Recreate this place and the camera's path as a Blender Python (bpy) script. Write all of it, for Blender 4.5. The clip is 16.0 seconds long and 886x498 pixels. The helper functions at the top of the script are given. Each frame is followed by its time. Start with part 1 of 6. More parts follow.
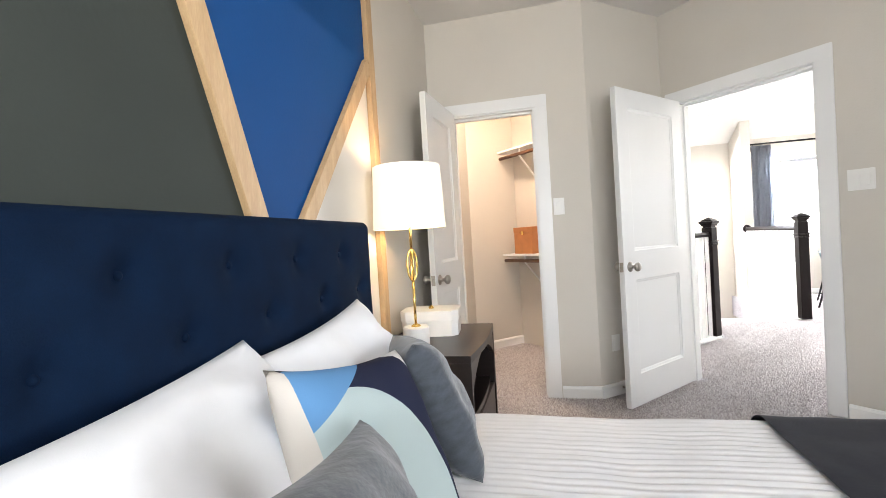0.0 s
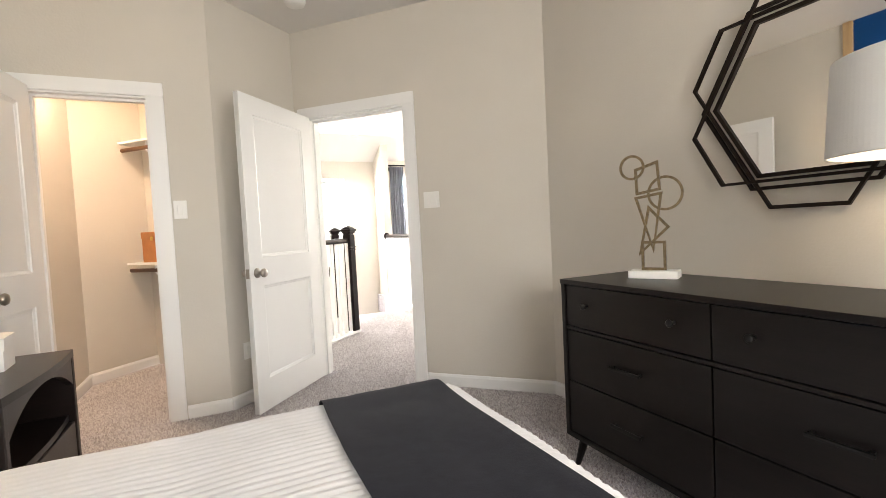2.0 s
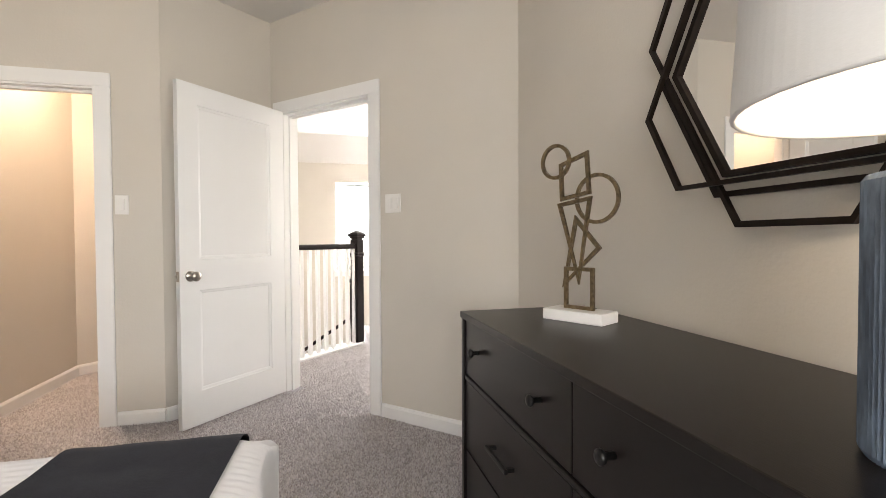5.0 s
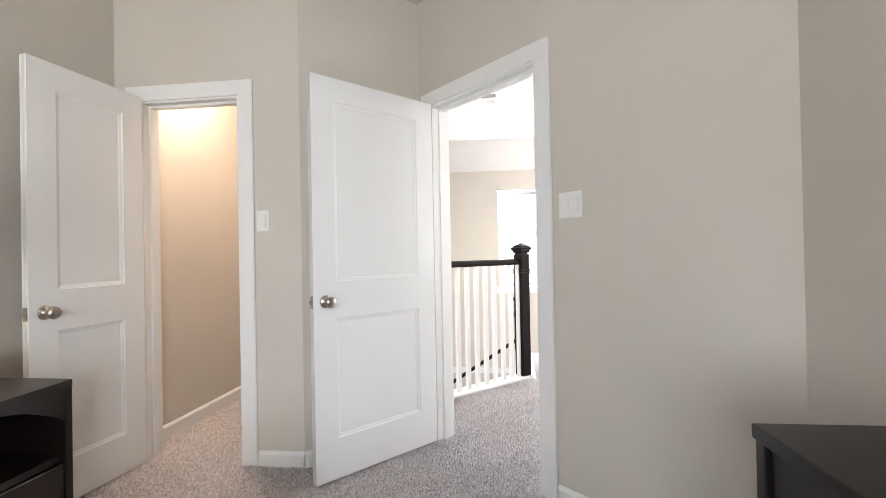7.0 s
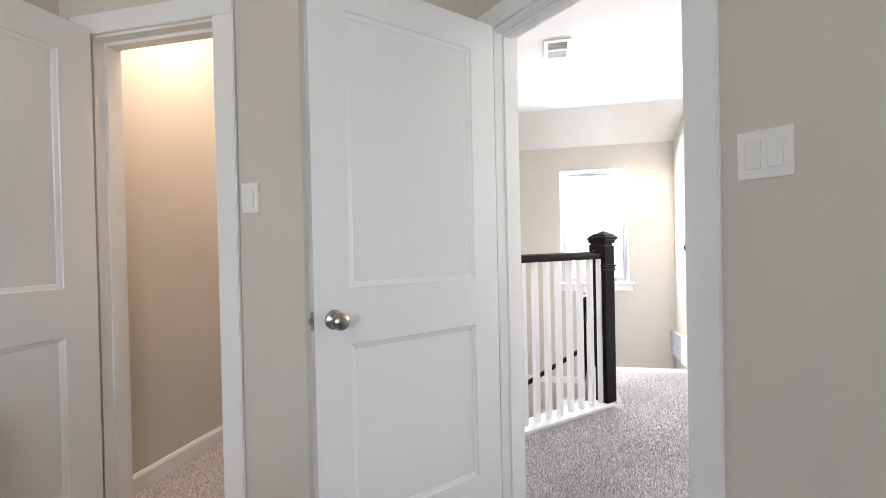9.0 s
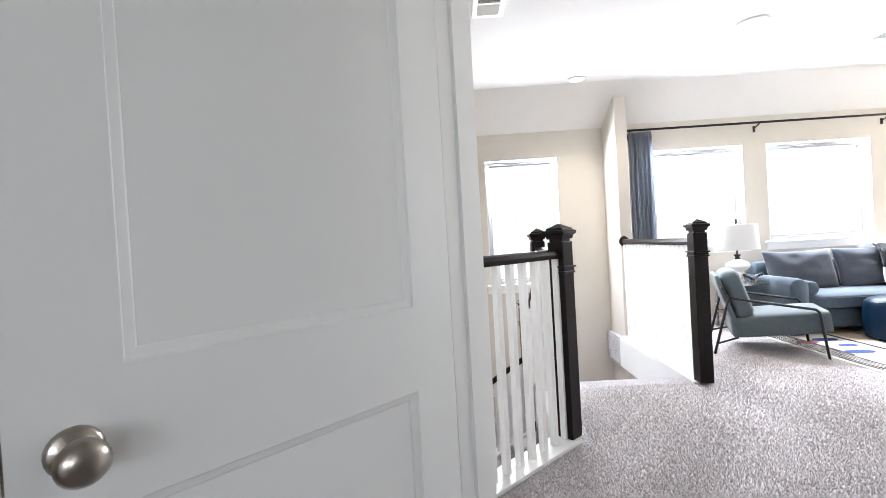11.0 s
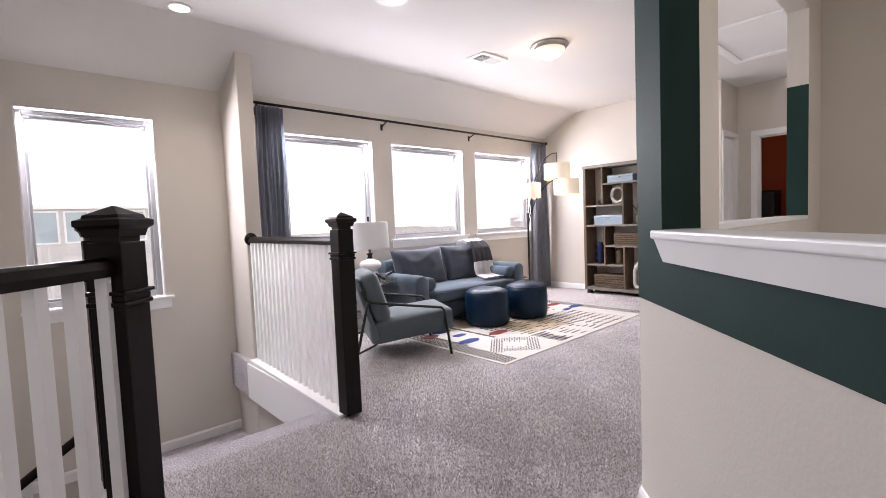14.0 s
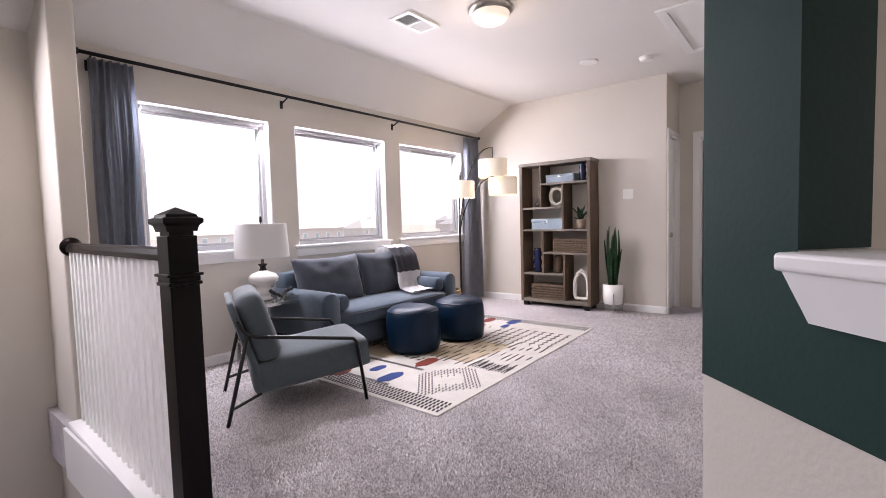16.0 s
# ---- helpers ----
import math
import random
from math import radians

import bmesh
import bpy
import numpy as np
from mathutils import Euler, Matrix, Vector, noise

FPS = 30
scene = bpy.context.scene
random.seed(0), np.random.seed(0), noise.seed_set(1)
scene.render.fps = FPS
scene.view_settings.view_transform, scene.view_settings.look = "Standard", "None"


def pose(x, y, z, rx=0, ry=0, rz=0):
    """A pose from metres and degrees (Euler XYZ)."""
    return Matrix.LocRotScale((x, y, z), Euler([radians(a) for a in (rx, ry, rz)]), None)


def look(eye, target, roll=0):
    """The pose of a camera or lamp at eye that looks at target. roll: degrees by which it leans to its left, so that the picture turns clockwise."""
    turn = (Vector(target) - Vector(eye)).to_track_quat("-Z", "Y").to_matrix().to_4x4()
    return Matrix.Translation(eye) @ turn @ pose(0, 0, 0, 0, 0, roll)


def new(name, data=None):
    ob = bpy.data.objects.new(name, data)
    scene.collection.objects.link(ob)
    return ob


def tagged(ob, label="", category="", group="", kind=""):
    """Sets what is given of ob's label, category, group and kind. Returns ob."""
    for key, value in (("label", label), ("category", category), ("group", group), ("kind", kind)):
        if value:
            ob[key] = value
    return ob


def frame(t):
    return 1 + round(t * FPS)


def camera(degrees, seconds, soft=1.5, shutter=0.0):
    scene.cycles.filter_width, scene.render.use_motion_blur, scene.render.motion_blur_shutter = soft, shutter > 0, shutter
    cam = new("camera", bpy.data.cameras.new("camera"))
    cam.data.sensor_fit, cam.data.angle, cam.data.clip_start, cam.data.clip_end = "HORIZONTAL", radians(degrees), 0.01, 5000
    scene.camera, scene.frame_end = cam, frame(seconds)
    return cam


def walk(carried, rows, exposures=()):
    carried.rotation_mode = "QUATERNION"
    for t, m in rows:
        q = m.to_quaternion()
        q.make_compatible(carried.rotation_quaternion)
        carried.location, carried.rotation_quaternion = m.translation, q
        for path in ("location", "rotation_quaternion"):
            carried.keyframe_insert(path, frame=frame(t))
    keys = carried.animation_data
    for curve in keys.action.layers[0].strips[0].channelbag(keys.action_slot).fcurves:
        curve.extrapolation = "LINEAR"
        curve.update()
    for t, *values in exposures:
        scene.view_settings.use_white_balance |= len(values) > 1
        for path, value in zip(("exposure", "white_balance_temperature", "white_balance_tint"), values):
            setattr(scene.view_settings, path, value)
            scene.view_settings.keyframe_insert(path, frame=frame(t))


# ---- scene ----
cam = camera(88.1, 16.0, 0.6)
PATH = [
    (0, (-0.113, 0.113, 1.138), (-0.583, 2.056, 1.1), -3.5),
    (0.5, (-0.057, 0.114, 1.137), (-0.117, 2.112, 1.082), -3.0),
    (1, (0.018, 0.103, 1.134), (0.309, 2.081, 1.063), -2.8),
    (1.5, (0.102, 0.08, 1.128), (0.713, 1.982, 1.045), -2.7),
    (2, (0.219, 0.065, 1.124), (1.05, 1.882, 1.033), -2.9),
    (2.5, (0.398, 0.051, 1.116), (1.36, 1.802, 1.027), -2.9),
    (3, (0.548, 0.045, 1.114), (1.571, 1.761, 1.025), -2.9),
    (5.5, (1.193, 0.404, 1.109), (1.488, 2.382, 1.078), -0.2),
    (6, (1.177, 0.6, 1.125), (1.328, 2.594, 1.111), -0.8),
    (6.5, (1.172, 0.788, 1.132), (1.129, 2.788, 1.139), -1.2),
    (7, (1.195, 1.004, 1.131), (0.957, 2.99, 1.147), -1.1),
    (7.5, (1.199, 1.205, 1.136), (0.816, 3.168, 1.135), -1.0),
    (8, (1.144, 1.416, 1.129), (0.694, 3.364, 1.116), -1.1),
    (10.5, (0.867, 2.43, 1.136), (0.616, 4.414, 1.112), -2.8),
    (11, (0.84, 2.627, 1.134), (0.773, 4.625, 1.107), -3.3),
    (11.5, (0.839, 2.83, 1.142), (0.991, 4.823, 1.099), -3.4),
    (12, (0.858, 3.017, 1.127), (1.367, 4.95, 1.061), -3.3),
    (12.5, (0.88, 3.211, 1.132), (1.717, 5.026, 1.045), -3.3),
    (13, (0.971, 3.36, 1.122), (2.056, 5.037, 1.015), -3.0),
    (13.5, (1.132, 3.5, 1.123), (2.331, 5.097, 1.012), -2.9),
    (14, (1.223, 3.637, 1.122), (2.56, 5.119, 1.004), -2.3),
    (14.5, (1.368, 3.812, 1.116), (2.827, 5.174, 0.99), -2.3),
    (15, (1.523, 3.98, 1.125), (3.059, 5.254, 0.997), -2.2),
    (15.5, (1.719, 4.11, 1.124), (3.268, 5.369, 1.001), -1.9),
    (16, (1.886, 4.25, 1.127), (3.445, 5.496, 1.007), -1.6),
]
EXPOSURES = [(0, 3.18, 6450, 10), (0.5, 3.06, 6850, 10), (1.5, 3.1, 7400, 12), (2.3, 3.16, 6900, 11), (3, 3.12, 6550, 10), (5.5, 3.1, 7100, 13), (6.5, 3.12, 6500, 11), (8, 2.92, 6350, 11), (10.5, 2.38, 6200, 10), (12.0, 2.02, 6300, 11), (12.8, 1.62, 6500, 12), (13.5, 1.34, 6550, 18), (14.5, 1.14, 6550, 22), (16, 0.98, 6550, 24)]
walk(cam, [(t, look(eye, target, roll)) for t, eye, target, roll in PATH], EXPOSURES)

# ---- daylight ----
world = bpy.data.worlds.new("sky")
scene.world = world
world.use_nodes = True
SUN_EL, SUN_AZ = 52.0, 92.0
sky = world.node_tree.nodes.new("ShaderNodeTexSky")
sky.sky_type, sky.sun_disc = "NISHITA", False
sky.sun_elevation, sky.sun_rotation = radians(SUN_EL), radians(SUN_AZ)
sky.air_density, sky.dust_density = 1.0, 0.3
# thin even haze over the whole sky
haze = world.node_tree.nodes.new("ShaderNodeMixRGB")
haze.inputs[0].default_value, haze.inputs[2].default_value = 0.7, (8.2, 8.4, 8.7, 1.0)
world.node_tree.links.new(sky.outputs[0], haze.inputs[1])
world.node_tree.links.new(haze.outputs[0], world.node_tree.nodes["Background"].inputs[0])
world.node_tree.nodes["Background"].inputs[1].default_value = 0.092
sun = new("sun", bpy.data.lights.new("sun", "SUN"))
sun.data.energy, sun.data.angle, sun.data.color = 4.0, radians(0.5), (1.0, 0.95, 0.88)
_d = Vector((math.sin(radians(SUN_AZ)) * math.cos(radians(SUN_EL)), math.cos(radians(SUN_AZ)) * math.cos(radians(SUN_EL)), math.sin(radians(SUN_EL))))
sun.matrix_world = look(_d * 30, (0, 0, 0))


def area(name, eye, target, w, h, watts, color):
    lamp = new(name, bpy.data.lights.new(name, "AREA"))
    lamp.data.shape, lamp.data.size, lamp.data.size_y, lamp.data.energy, lamp.data.color = "RECTANGLE", w, h, watts, color
    lamp.matrix_world = look(eye, target)
    return lamp


def bulb(name, at, watts, color, r=0.04):
    lamp = new(name, bpy.data.lights.new(name, "POINT"))
    lamp.data.energy, lamp.data.color, lamp.data.shadow_soft_size = watts, color, r
    lamp.location = at
    return lamp


DAY = (0.93, 0.95, 1.0)
WARM = (1.0, 0.72, 0.42)
# lamps standing in for sky light in the loft window openings
for wx, ww, watts in ((1.625, 0.79, 25), (3.67, 0.98, 25), (5.04, 1.12, 25), (6.48, 1.17, 25)):
    area("daylight_fill", (wx, 8.105, 2.005), (wx, 7.105, 1.25), ww, 0.09, watts, DAY)
# two unseen bedroom openings, assumed, with lamps added to light the room
area("daylight_fill", (2.16, -1.25, 1.55), (0.6, 0.3, 1.3), 1.2, 1.2, 7.0, (0.93, 0.96, 1.0))
area("daylight_fill", (0.2, -2.26, 1.55), (0.3, 0.0, 1.4), 1.6, 1.2, 7.0, (0.93, 0.96, 1.0))
# unseen nook opening: lamp added to brighten the nook walls
area("daylight_fill", (3.9, 2.39, 1.5), (3.9, 3.4, 1.3), 1.3, 1.1, 5.0, (1.0, 0.96, 0.88))
# lamps
area("closet_lamp", (-0.66, 3.82, 2.65), (-0.66, 3.83, 0.0), 0.4, 0.4, 4.0, (1.0, 0.76, 0.58))
bulb("dresser_lamp_bulb", (1.785, 0.585, 1.36), 0.5, (1.0, 0.82, 0.6), 0.04)
spot = new("downlight_lamp", bpy.data.lights.new("downlight_lamp", "SPOT"))
spot.data.energy, spot.data.color, spot.data.spot_size, spot.data.spot_blend, spot.data.shadow_soft_size = 14, (1.0, 0.88, 0.72), radians(120), 0.8, 0.06
spot.matrix_world = look((2.12, 7.285, 2.665), (2.12, 7.286, 0.0))
bulb("bedside_bulb", (-0.745, 2.11, 1.34), 0.72, WARM, 0.05)

# ---- mesh helpers ----
def finish(bm):
    bmesh.ops.recalc_face_normals(bm, faces=bm.faces)
    return bm


def slab(x0, x1, y0, y1, z0, z1, bevel=0.0, seg=2):
    bm = bmesh.new()
    bmesh.ops.create_cube(bm, size=1)
    for v in bm.verts:
        v.co = Vector((x0 + (v.co.x + 0.5) * (x1 - x0), y0 + (v.co.y + 0.5) * (y1 - y0), z0 + (v.co.z + 0.5) * (z1 - z0)))
    if bevel:
        bmesh.ops.bevel(bm, geom=bm.edges[:], offset=bevel, segments=seg, affect="EDGES", profile=0.6)
    return finish(bm)


def merge(*bms):
    out = bmesh.new()
    for b in bms:
        me = bpy.data.meshes.new("tmp")
        b.to_mesh(me)
        b.free()
        out.from_mesh(me)
        bpy.data.meshes.remove(me)
    return out


def moved(bm, m):
    bmesh.ops.transform(bm, matrix=m, verts=bm.verts)
    return bm


def lathe(profile, n=28, cap=True):
    bm = bmesh.new()
    rings = [[bm.verts.new((r * math.cos(2 * math.pi * k / n), r * math.sin(2 * math.pi * k / n), z)) for k in range(n)] for r, z in profile]
    for a, b in zip(rings, rings[1:]):
        for k in range(n):
            bm.faces.new((a[k], a[(k + 1) % n], b[(k + 1) % n], b[k]))
    if cap:
        bm.faces.new(rings[0])
        bm.faces.new(rings[-1])
    return finish(bm)


def tube(points, r, n=8, closed=False):
    bm = bmesh.new()
    pts = [Vector(p) for p in points]
    rings, ref = [], None
    for i, p in enumerate(pts):
        a = pts[i - 1] if i or closed else p
        b = pts[(i + 1) % len(pts)] if i + 1 < len(pts) or closed else p
        d = (b - a).normalized()
        ref = Vector((0, 0, 1)) if ref is None and abs(d.z) < 0.9 else (ref or Vector((1, 0, 0)))
        u = (ref - d * ref.dot(d)).normalized()
        ref = u
        v = d.cross(u)
        rr = r(i / (len(pts) - 1)) if callable(r) else r
        rings.append([bm.verts.new(p + rr * (u * math.cos(2 * math.pi * k / n) + v * math.sin(2 * math.pi * k / n))) for k in range(n)])
    pairs = list(zip(rings, rings[1:])) + ([(rings[-1], rings[0])] if closed else [])
    for a, b in pairs:
        for k in range(n):
            bm.faces.new((a[k], a[(k + 1) % n], b[(k + 1) % n], b[k]))
    if not closed:
        bm.faces.new(rings[0])
        bm.faces.new(rings[-1])
    return finish(bm)


def prism(outline, z0, z1):
    """An outline in x and y, raised from z0 to z1."""
    bm = bmesh.new()
    low = [bm.verts.new((x, y, z0)) for x, y in outline]
    top = [bm.verts.new((x, y, z1)) for x, y in outline]
    bm.faces.new(low)
    bm.faces.new(top)
    for k in range(len(outline)):
        bm.faces.new((low[k], low[(k + 1) % len(outline)], top[(k + 1) % len(outline)], top[k]))
    return finish(bm)


def cushion(w, h, t, n=28, power=2.6, wobble=0.0, seed=0.0):
    """A stuffed pillow in the x-z plane, w wide, h high, t thick."""
    bm = bmesh.new()
    sides = []
    for s in (1, -1):
        grid = []
        for j in range(n + 1):
            row = []
            for i in range(n + 1):
                u, v = 2 * i / n - 1, 2 * j / n - 1
                e = max(0.0, (1 - abs(u) ** power) * (1 - abs(v) ** power)) ** 0.42
                pull = 1 - 0.09 * (1 - u * u) * abs(v) ** 3 - 0.0
                pullx = 1 - 0.09 * (1 - v * v) * abs(u) ** 3
                k = wobble * noise.noise(Vector((u * 2.2 + seed, v * 2.2, s))) * (0.3 + e)
                co = (u * w / 2 * pullx, s * (t / 2 * e + k * (e > 0.01)), v * h / 2 * pull)
                rim = j in (0, n) or i in (0, n)
                row.append(sides[0][j][i] if s < 0 and rim else bm.verts.new(co))
            grid.append(row)
        sides.append(grid)
        for j in range(n):
            for i in range(n):
                bm.faces.new((grid[j][i], grid[j][i + 1], grid[j + 1][i + 1], grid[j + 1][i]))
    return finish(bm)


def part(name, bm, material, parent=None, label="", smooth=False):
    me = bpy.data.meshes.new(name)
    bm.to_mesh(me)
    bm.free()
    for m in material if isinstance(material, (list, tuple)) else [material]:
        me.materials.append(m)
    if smooth:
        for p in me.polygons:
            p.use_smooth = True
    ob = new(name, me)
    if parent is not None:
        ob.parent = parent
    if label:
        ob["label"] = label
    return ob


def thing(name, label, category, at=(0, 0, 0), turn=0.0, group=""):
    ob = new(name)
    ob.empty_display_size = 0.1
    ob.matrix_basis = pose(*at, 0, 0, turn)
    return tagged(ob, label, category, group)


def setting(name, bm, material, label="", smooth=False):
    return tagged(part(name, bm, material, None, label, smooth), kind="structure")


def wall_mesh(p0, p1, t, z0, z1, holes=(), ext0=0.0, ext1=0.0):
    """A wall whose face runs from p0 to p1, t thick to the left of that way, with holes (s0, s1, z0, z1)."""
    a, b = Vector(p0), Vector(p1)
    d = (b - a).normalized()
    left = Vector((-d.y, d.x))
    ss = sorted({-ext0, (b - a).length + ext1, *[q for h in holes for q in h[:2]]})
    zs = sorted({z0, z1, *[q for h in holes for q in h[2:] if z0 < q < z1]})
    bm = bmesh.new()
    made = {}

    def vert(s, z, k):
        key = (s, z, k)
        if key not in made:
            q = a + d * s + left * (t * k)
            made[key] = bm.verts.new((q.x, q.y, z))
        return made[key]

    def solid(i, j):
        if not (0 <= i < len(ss) - 1 and 0 <= j < len(zs) - 1):
            return False
        ms, mz = (ss[i] + ss[i + 1]) / 2, (zs[j] + zs[j + 1]) / 2
        return not any(h[0] < ms < h[1] and h[2] < mz < h[3] for h in holes)

    for i in range(len(ss) - 1):
        for j in range(len(zs) - 1):
            if not solid(i, j):
                continue
            s0, s1, q0, q1 = ss[i], ss[i + 1], zs[j], zs[j + 1]
            bm.faces.new([vert(s0, q0, 0), vert(s1, q0, 0), vert(s1, q1, 0), vert(s0, q1, 0)])
            bm.faces.new([vert(s0, q0, 1), vert(s0, q1, 1), vert(s1, q1, 1), vert(s1, q0, 1)])
            for di, dj, e in ((-1, 0, (s0, q0, s0, q1)), (1, 0, (s1, q0, s1, q1)), (0, -1, (s0, q0, s1, q0)), (0, 1, (s0, q1, s1, q1))):
                if not solid(i + di, j + dj):
                    bm.faces.new([vert(e[0], e[1], 0), vert(e[2], e[3], 0), vert(e[2], e[3], 1), vert(e[0], e[1], 1)])
    return finish(bm)


# ---- materials ----
def mat(name, color, rough=0.5, metal=0.0, var=0.0, vscale=6.0, grain=0.0, gscale=200.0, bump=0.0, bscale=120.0, bdist=0.002, sheen=0.0, coat=0.0, stretch=(1, 1, 1), color2=None, trans=0.0, emit=None, power=0.0, detail=6.0, spec=0.5):
    m = bpy.data.materials.new(name)
    m.use_nodes = True
    nt = m.node_tree
    n, l = nt.nodes, nt.links
    p = n["Principled BSDF"]
    p.inputs["Base Color"].default_value = (*color, 1)
    p.inputs["Roughness"].default_value = rough
    p.inputs["Metallic"].default_value = metal
    p.inputs["Specular IOR Level"].default_value = spec
    p.inputs["Sheen Weight"].default_value = sheen
    p.inputs["Coat Weight"].default_value = coat
    p.inputs["Transmission Weight"].default_value = trans
    if emit:
        p.inputs["Emission Color"].default_value = (*emit, 1)
        p.inputs["Emission Strength"].default_value = power
    tc = n.new("ShaderNodeTexCoord")
    mp = n.new("ShaderNodeMapping")
    mp.inputs["Scale"].default_value = stretch
    l.new(tc.outputs["Object"], mp.inputs["Vector"])
    if var or grain:
        last = None
        for amount, sc in ((var, vscale), (grain, gscale)):
            if not amount:
                continue
            tx = n.new("ShaderNodeTexNoise")
            tx.inputs["Scale"].default_value, tx.inputs["Detail"].default_value = sc, detail
            l.new(mp.outputs[0], tx.inputs["Vector"])
            rp = n.new("ShaderNodeMapRange")
            rp.inputs["From Min"].default_value, rp.inputs["From Max"].default_value = 0.3, 0.7
            rp.inputs["To Min"].default_value, rp.inputs["To Max"].default_value = 1 - amount, 1 + amount
            l.new(tx.outputs["Fac"], rp.inputs["Value"])
            if last is None:
                last = rp.outputs[0]
            else:
                mul = n.new("ShaderNodeMath")
                mul.operation = "MULTIPLY"
                l.new(last, mul.inputs[0])
                l.new(rp.outputs[0], mul.inputs[1])
                last = mul.outputs[0]
        if color2:
            mr = n.new("ShaderNodeMapRange")
            k = var + grain
            mr.inputs["From Min"].default_value, mr.inputs["From Max"].default_value = 1 - k, 1 + k
            l.new(last, mr.inputs["Value"])
            mx = n.new("ShaderNodeMix")
            mx.data_type = "RGBA"
            mx.inputs["A"].default_value, mx.inputs["B"].default_value = (*color, 1), (*color2, 1)
            l.new(mr.outputs[0], mx.inputs["Factor"])
            l.new(mx.outputs["Result"], p.inputs["Base Color"])
        else:
            sc = n.new("ShaderNodeVectorMath")
            sc.operation = "SCALE"
            sc.inputs[0].default_value = color
            l.new(last, sc.inputs["Scale"])
            l.new(sc.outputs[0], p.inputs["Base Color"])
    if bump:
        tx = n.new("ShaderNodeTexNoise")
        tx.inputs["Scale"].default_value, tx.inputs["Detail"].default_value = bscale, 4
        l.new(mp.outputs[0], tx.inputs["Vector"])
        b = n.new("ShaderNodeBump")
        b.inputs["Strength"].default_value, b.inputs["Distance"].default_value = bump, bdist
        l.new(tx.outputs["Fac"], b.inputs["Height"])
        l.new(b.outputs[0], p.inputs["Normal"])
    return m


M_WALL = mat("greige_wall_paint", (0.60, 0.562, 0.503), 0.75, var=0.03, vscale=1.5, grain=0.012, bump=0.26, bscale=90, bdist=0.003)
M_CEIL = mat("ceiling_paint", (0.70, 0.68, 0.655), 0.85, var=0.02, vscale=1.2, bump=0.25, bscale=110, bdist=0.003)
M_TRIM = mat("white_trim_paint", (0.80, 0.80, 0.79), 0.38, var=0.012, vscale=3, bump=0.03, bscale=60)
M_DOOR = mat("white_door_paint", (0.78, 0.785, 0.78), 0.42, var=0.012, vscale=3, bump=0.05, bscale=45, stretch=(1, 1, 0.15))
M_CARPET = mat("shag_carpet", (0.212, 0.197, 0.216), 0.95, var=0.50, vscale=120, grain=0.16, gscale=6, bump=1.0, bscale=95, bdist=0.022, sheen=0.2, color2=(0.80, 0.762, 0.80), detail=4)
M_TUFT = mat("carpet_tuft", (0.42, 0.385, 0.372), 0.95, sheen=0.15)
_n, _l = M_TUFT.node_tree.nodes, M_TUFT.node_tree.links
_geo, _ramp, _big, _mx = _n.new("ShaderNodeNewGeometry"), _n.new("ShaderNodeValToRGB"), _n.new("ShaderNodeTexNoise"), _n.new("ShaderNodeMix")
_ramp.color_ramp.elements[0].color, _ramp.color_ramp.elements[1].color = (0.37, 0.335, 0.335, 1), (0.80, 0.755, 0.755, 1)
_big.inputs["Scale"].default_value = 2.2
_tc = _n.new("ShaderNodeTexCoord")
_l.new(_tc.outputs["Object"], _big.inputs["Vector"])
_l.new(_geo.outputs["Random Per Island"], _ramp.inputs["Fac"])
_mx.data_type, _mx.blend_type = "RGBA", "MULTIPLY"
_mx.inputs["Factor"].default_value = 0.30
_l.new(_ramp.outputs["Color"], _mx.inputs["A"])
_l.new(_big.outputs["Fac"], _mx.inputs["B"])
_l.new(_mx.outputs["Result"], _n["Principled BSDF"].inputs["Base Color"])
M_GREEN = mat("dark_green_paint", (0.015, 0.040, 0.034), 0.65, var=0.06, vscale=2.5, bump=0.2, bscale=90, bdist=0.003, spec=0.15)
M_GREY_ACC = mat("charcoal_green_paint", (0.039, 0.045, 0.040), 0.75, var=0.05, vscale=2.5, bump=0.2, bscale=90, bdist=0.003, spec=0.15)
M_BLUE_ACC = mat("cobalt_paint", (0.004, 0.058, 0.205), 0.65, var=0.05, vscale=2.5, bump=0.2, bscale=90, bdist=0.003, spec=0.15)
M_CREAM_ACC = mat("cream_paint", (0.68, 0.64, 0.58), 0.7, var=0.03, vscale=2.5, bump=0.2, bscale=90, bdist=0.003)
M_PINE = mat("pine_batten", (0.40, 0.25, 0.12), 0.55, var=0.3, vscale=5, grain=0.15, gscale=60, bump=0.15, bscale=50, stretch=(6, 6, 0.7), color2=(0.58, 0.40, 0.22))
M_ORANGE = mat("orange_room_paint", (0.55, 0.10, 0.025), 0.7, var=0.05, vscale=2)
M_ESPRESSO = mat("espresso_wood", (0.0062, 0.0045, 0.0042), 0.33, var=0.25, vscale=5, grain=0.2, gscale=50, bump=0.06, bscale=60, stretch=(8, 0.6, 8), coat=0.0, spec=0.32)
M_NEWEL = mat("dark_stained_newel_wood", (0.006, 0.0032, 0.0032), 0.33, var=0.25, vscale=6, grain=0.2, gscale=60, bump=0.05, bscale=60, stretch=(6, 6, 0.6), coat=0.0, spec=0.14)
M_NIGHT = mat("walnut_nightstand_wood", (0.010, 0.0055, 0.0045), 0.38, var=0.3, vscale=5, grain=0.2, gscale=50, bump=0.06, bscale=60, stretch=(1, 8, 8), coat=0.2, spec=0.3)
M_NICKEL = mat("brushed_nickel", (0.42, 0.39, 0.35), 0.28, 1.0, var=0.08, vscale=20)
M_BLACK = mat("black_metal", (0.010, 0.0095, 0.0095), 0.30, 0.3, var=0.1, vscale=20, spec=0.4)
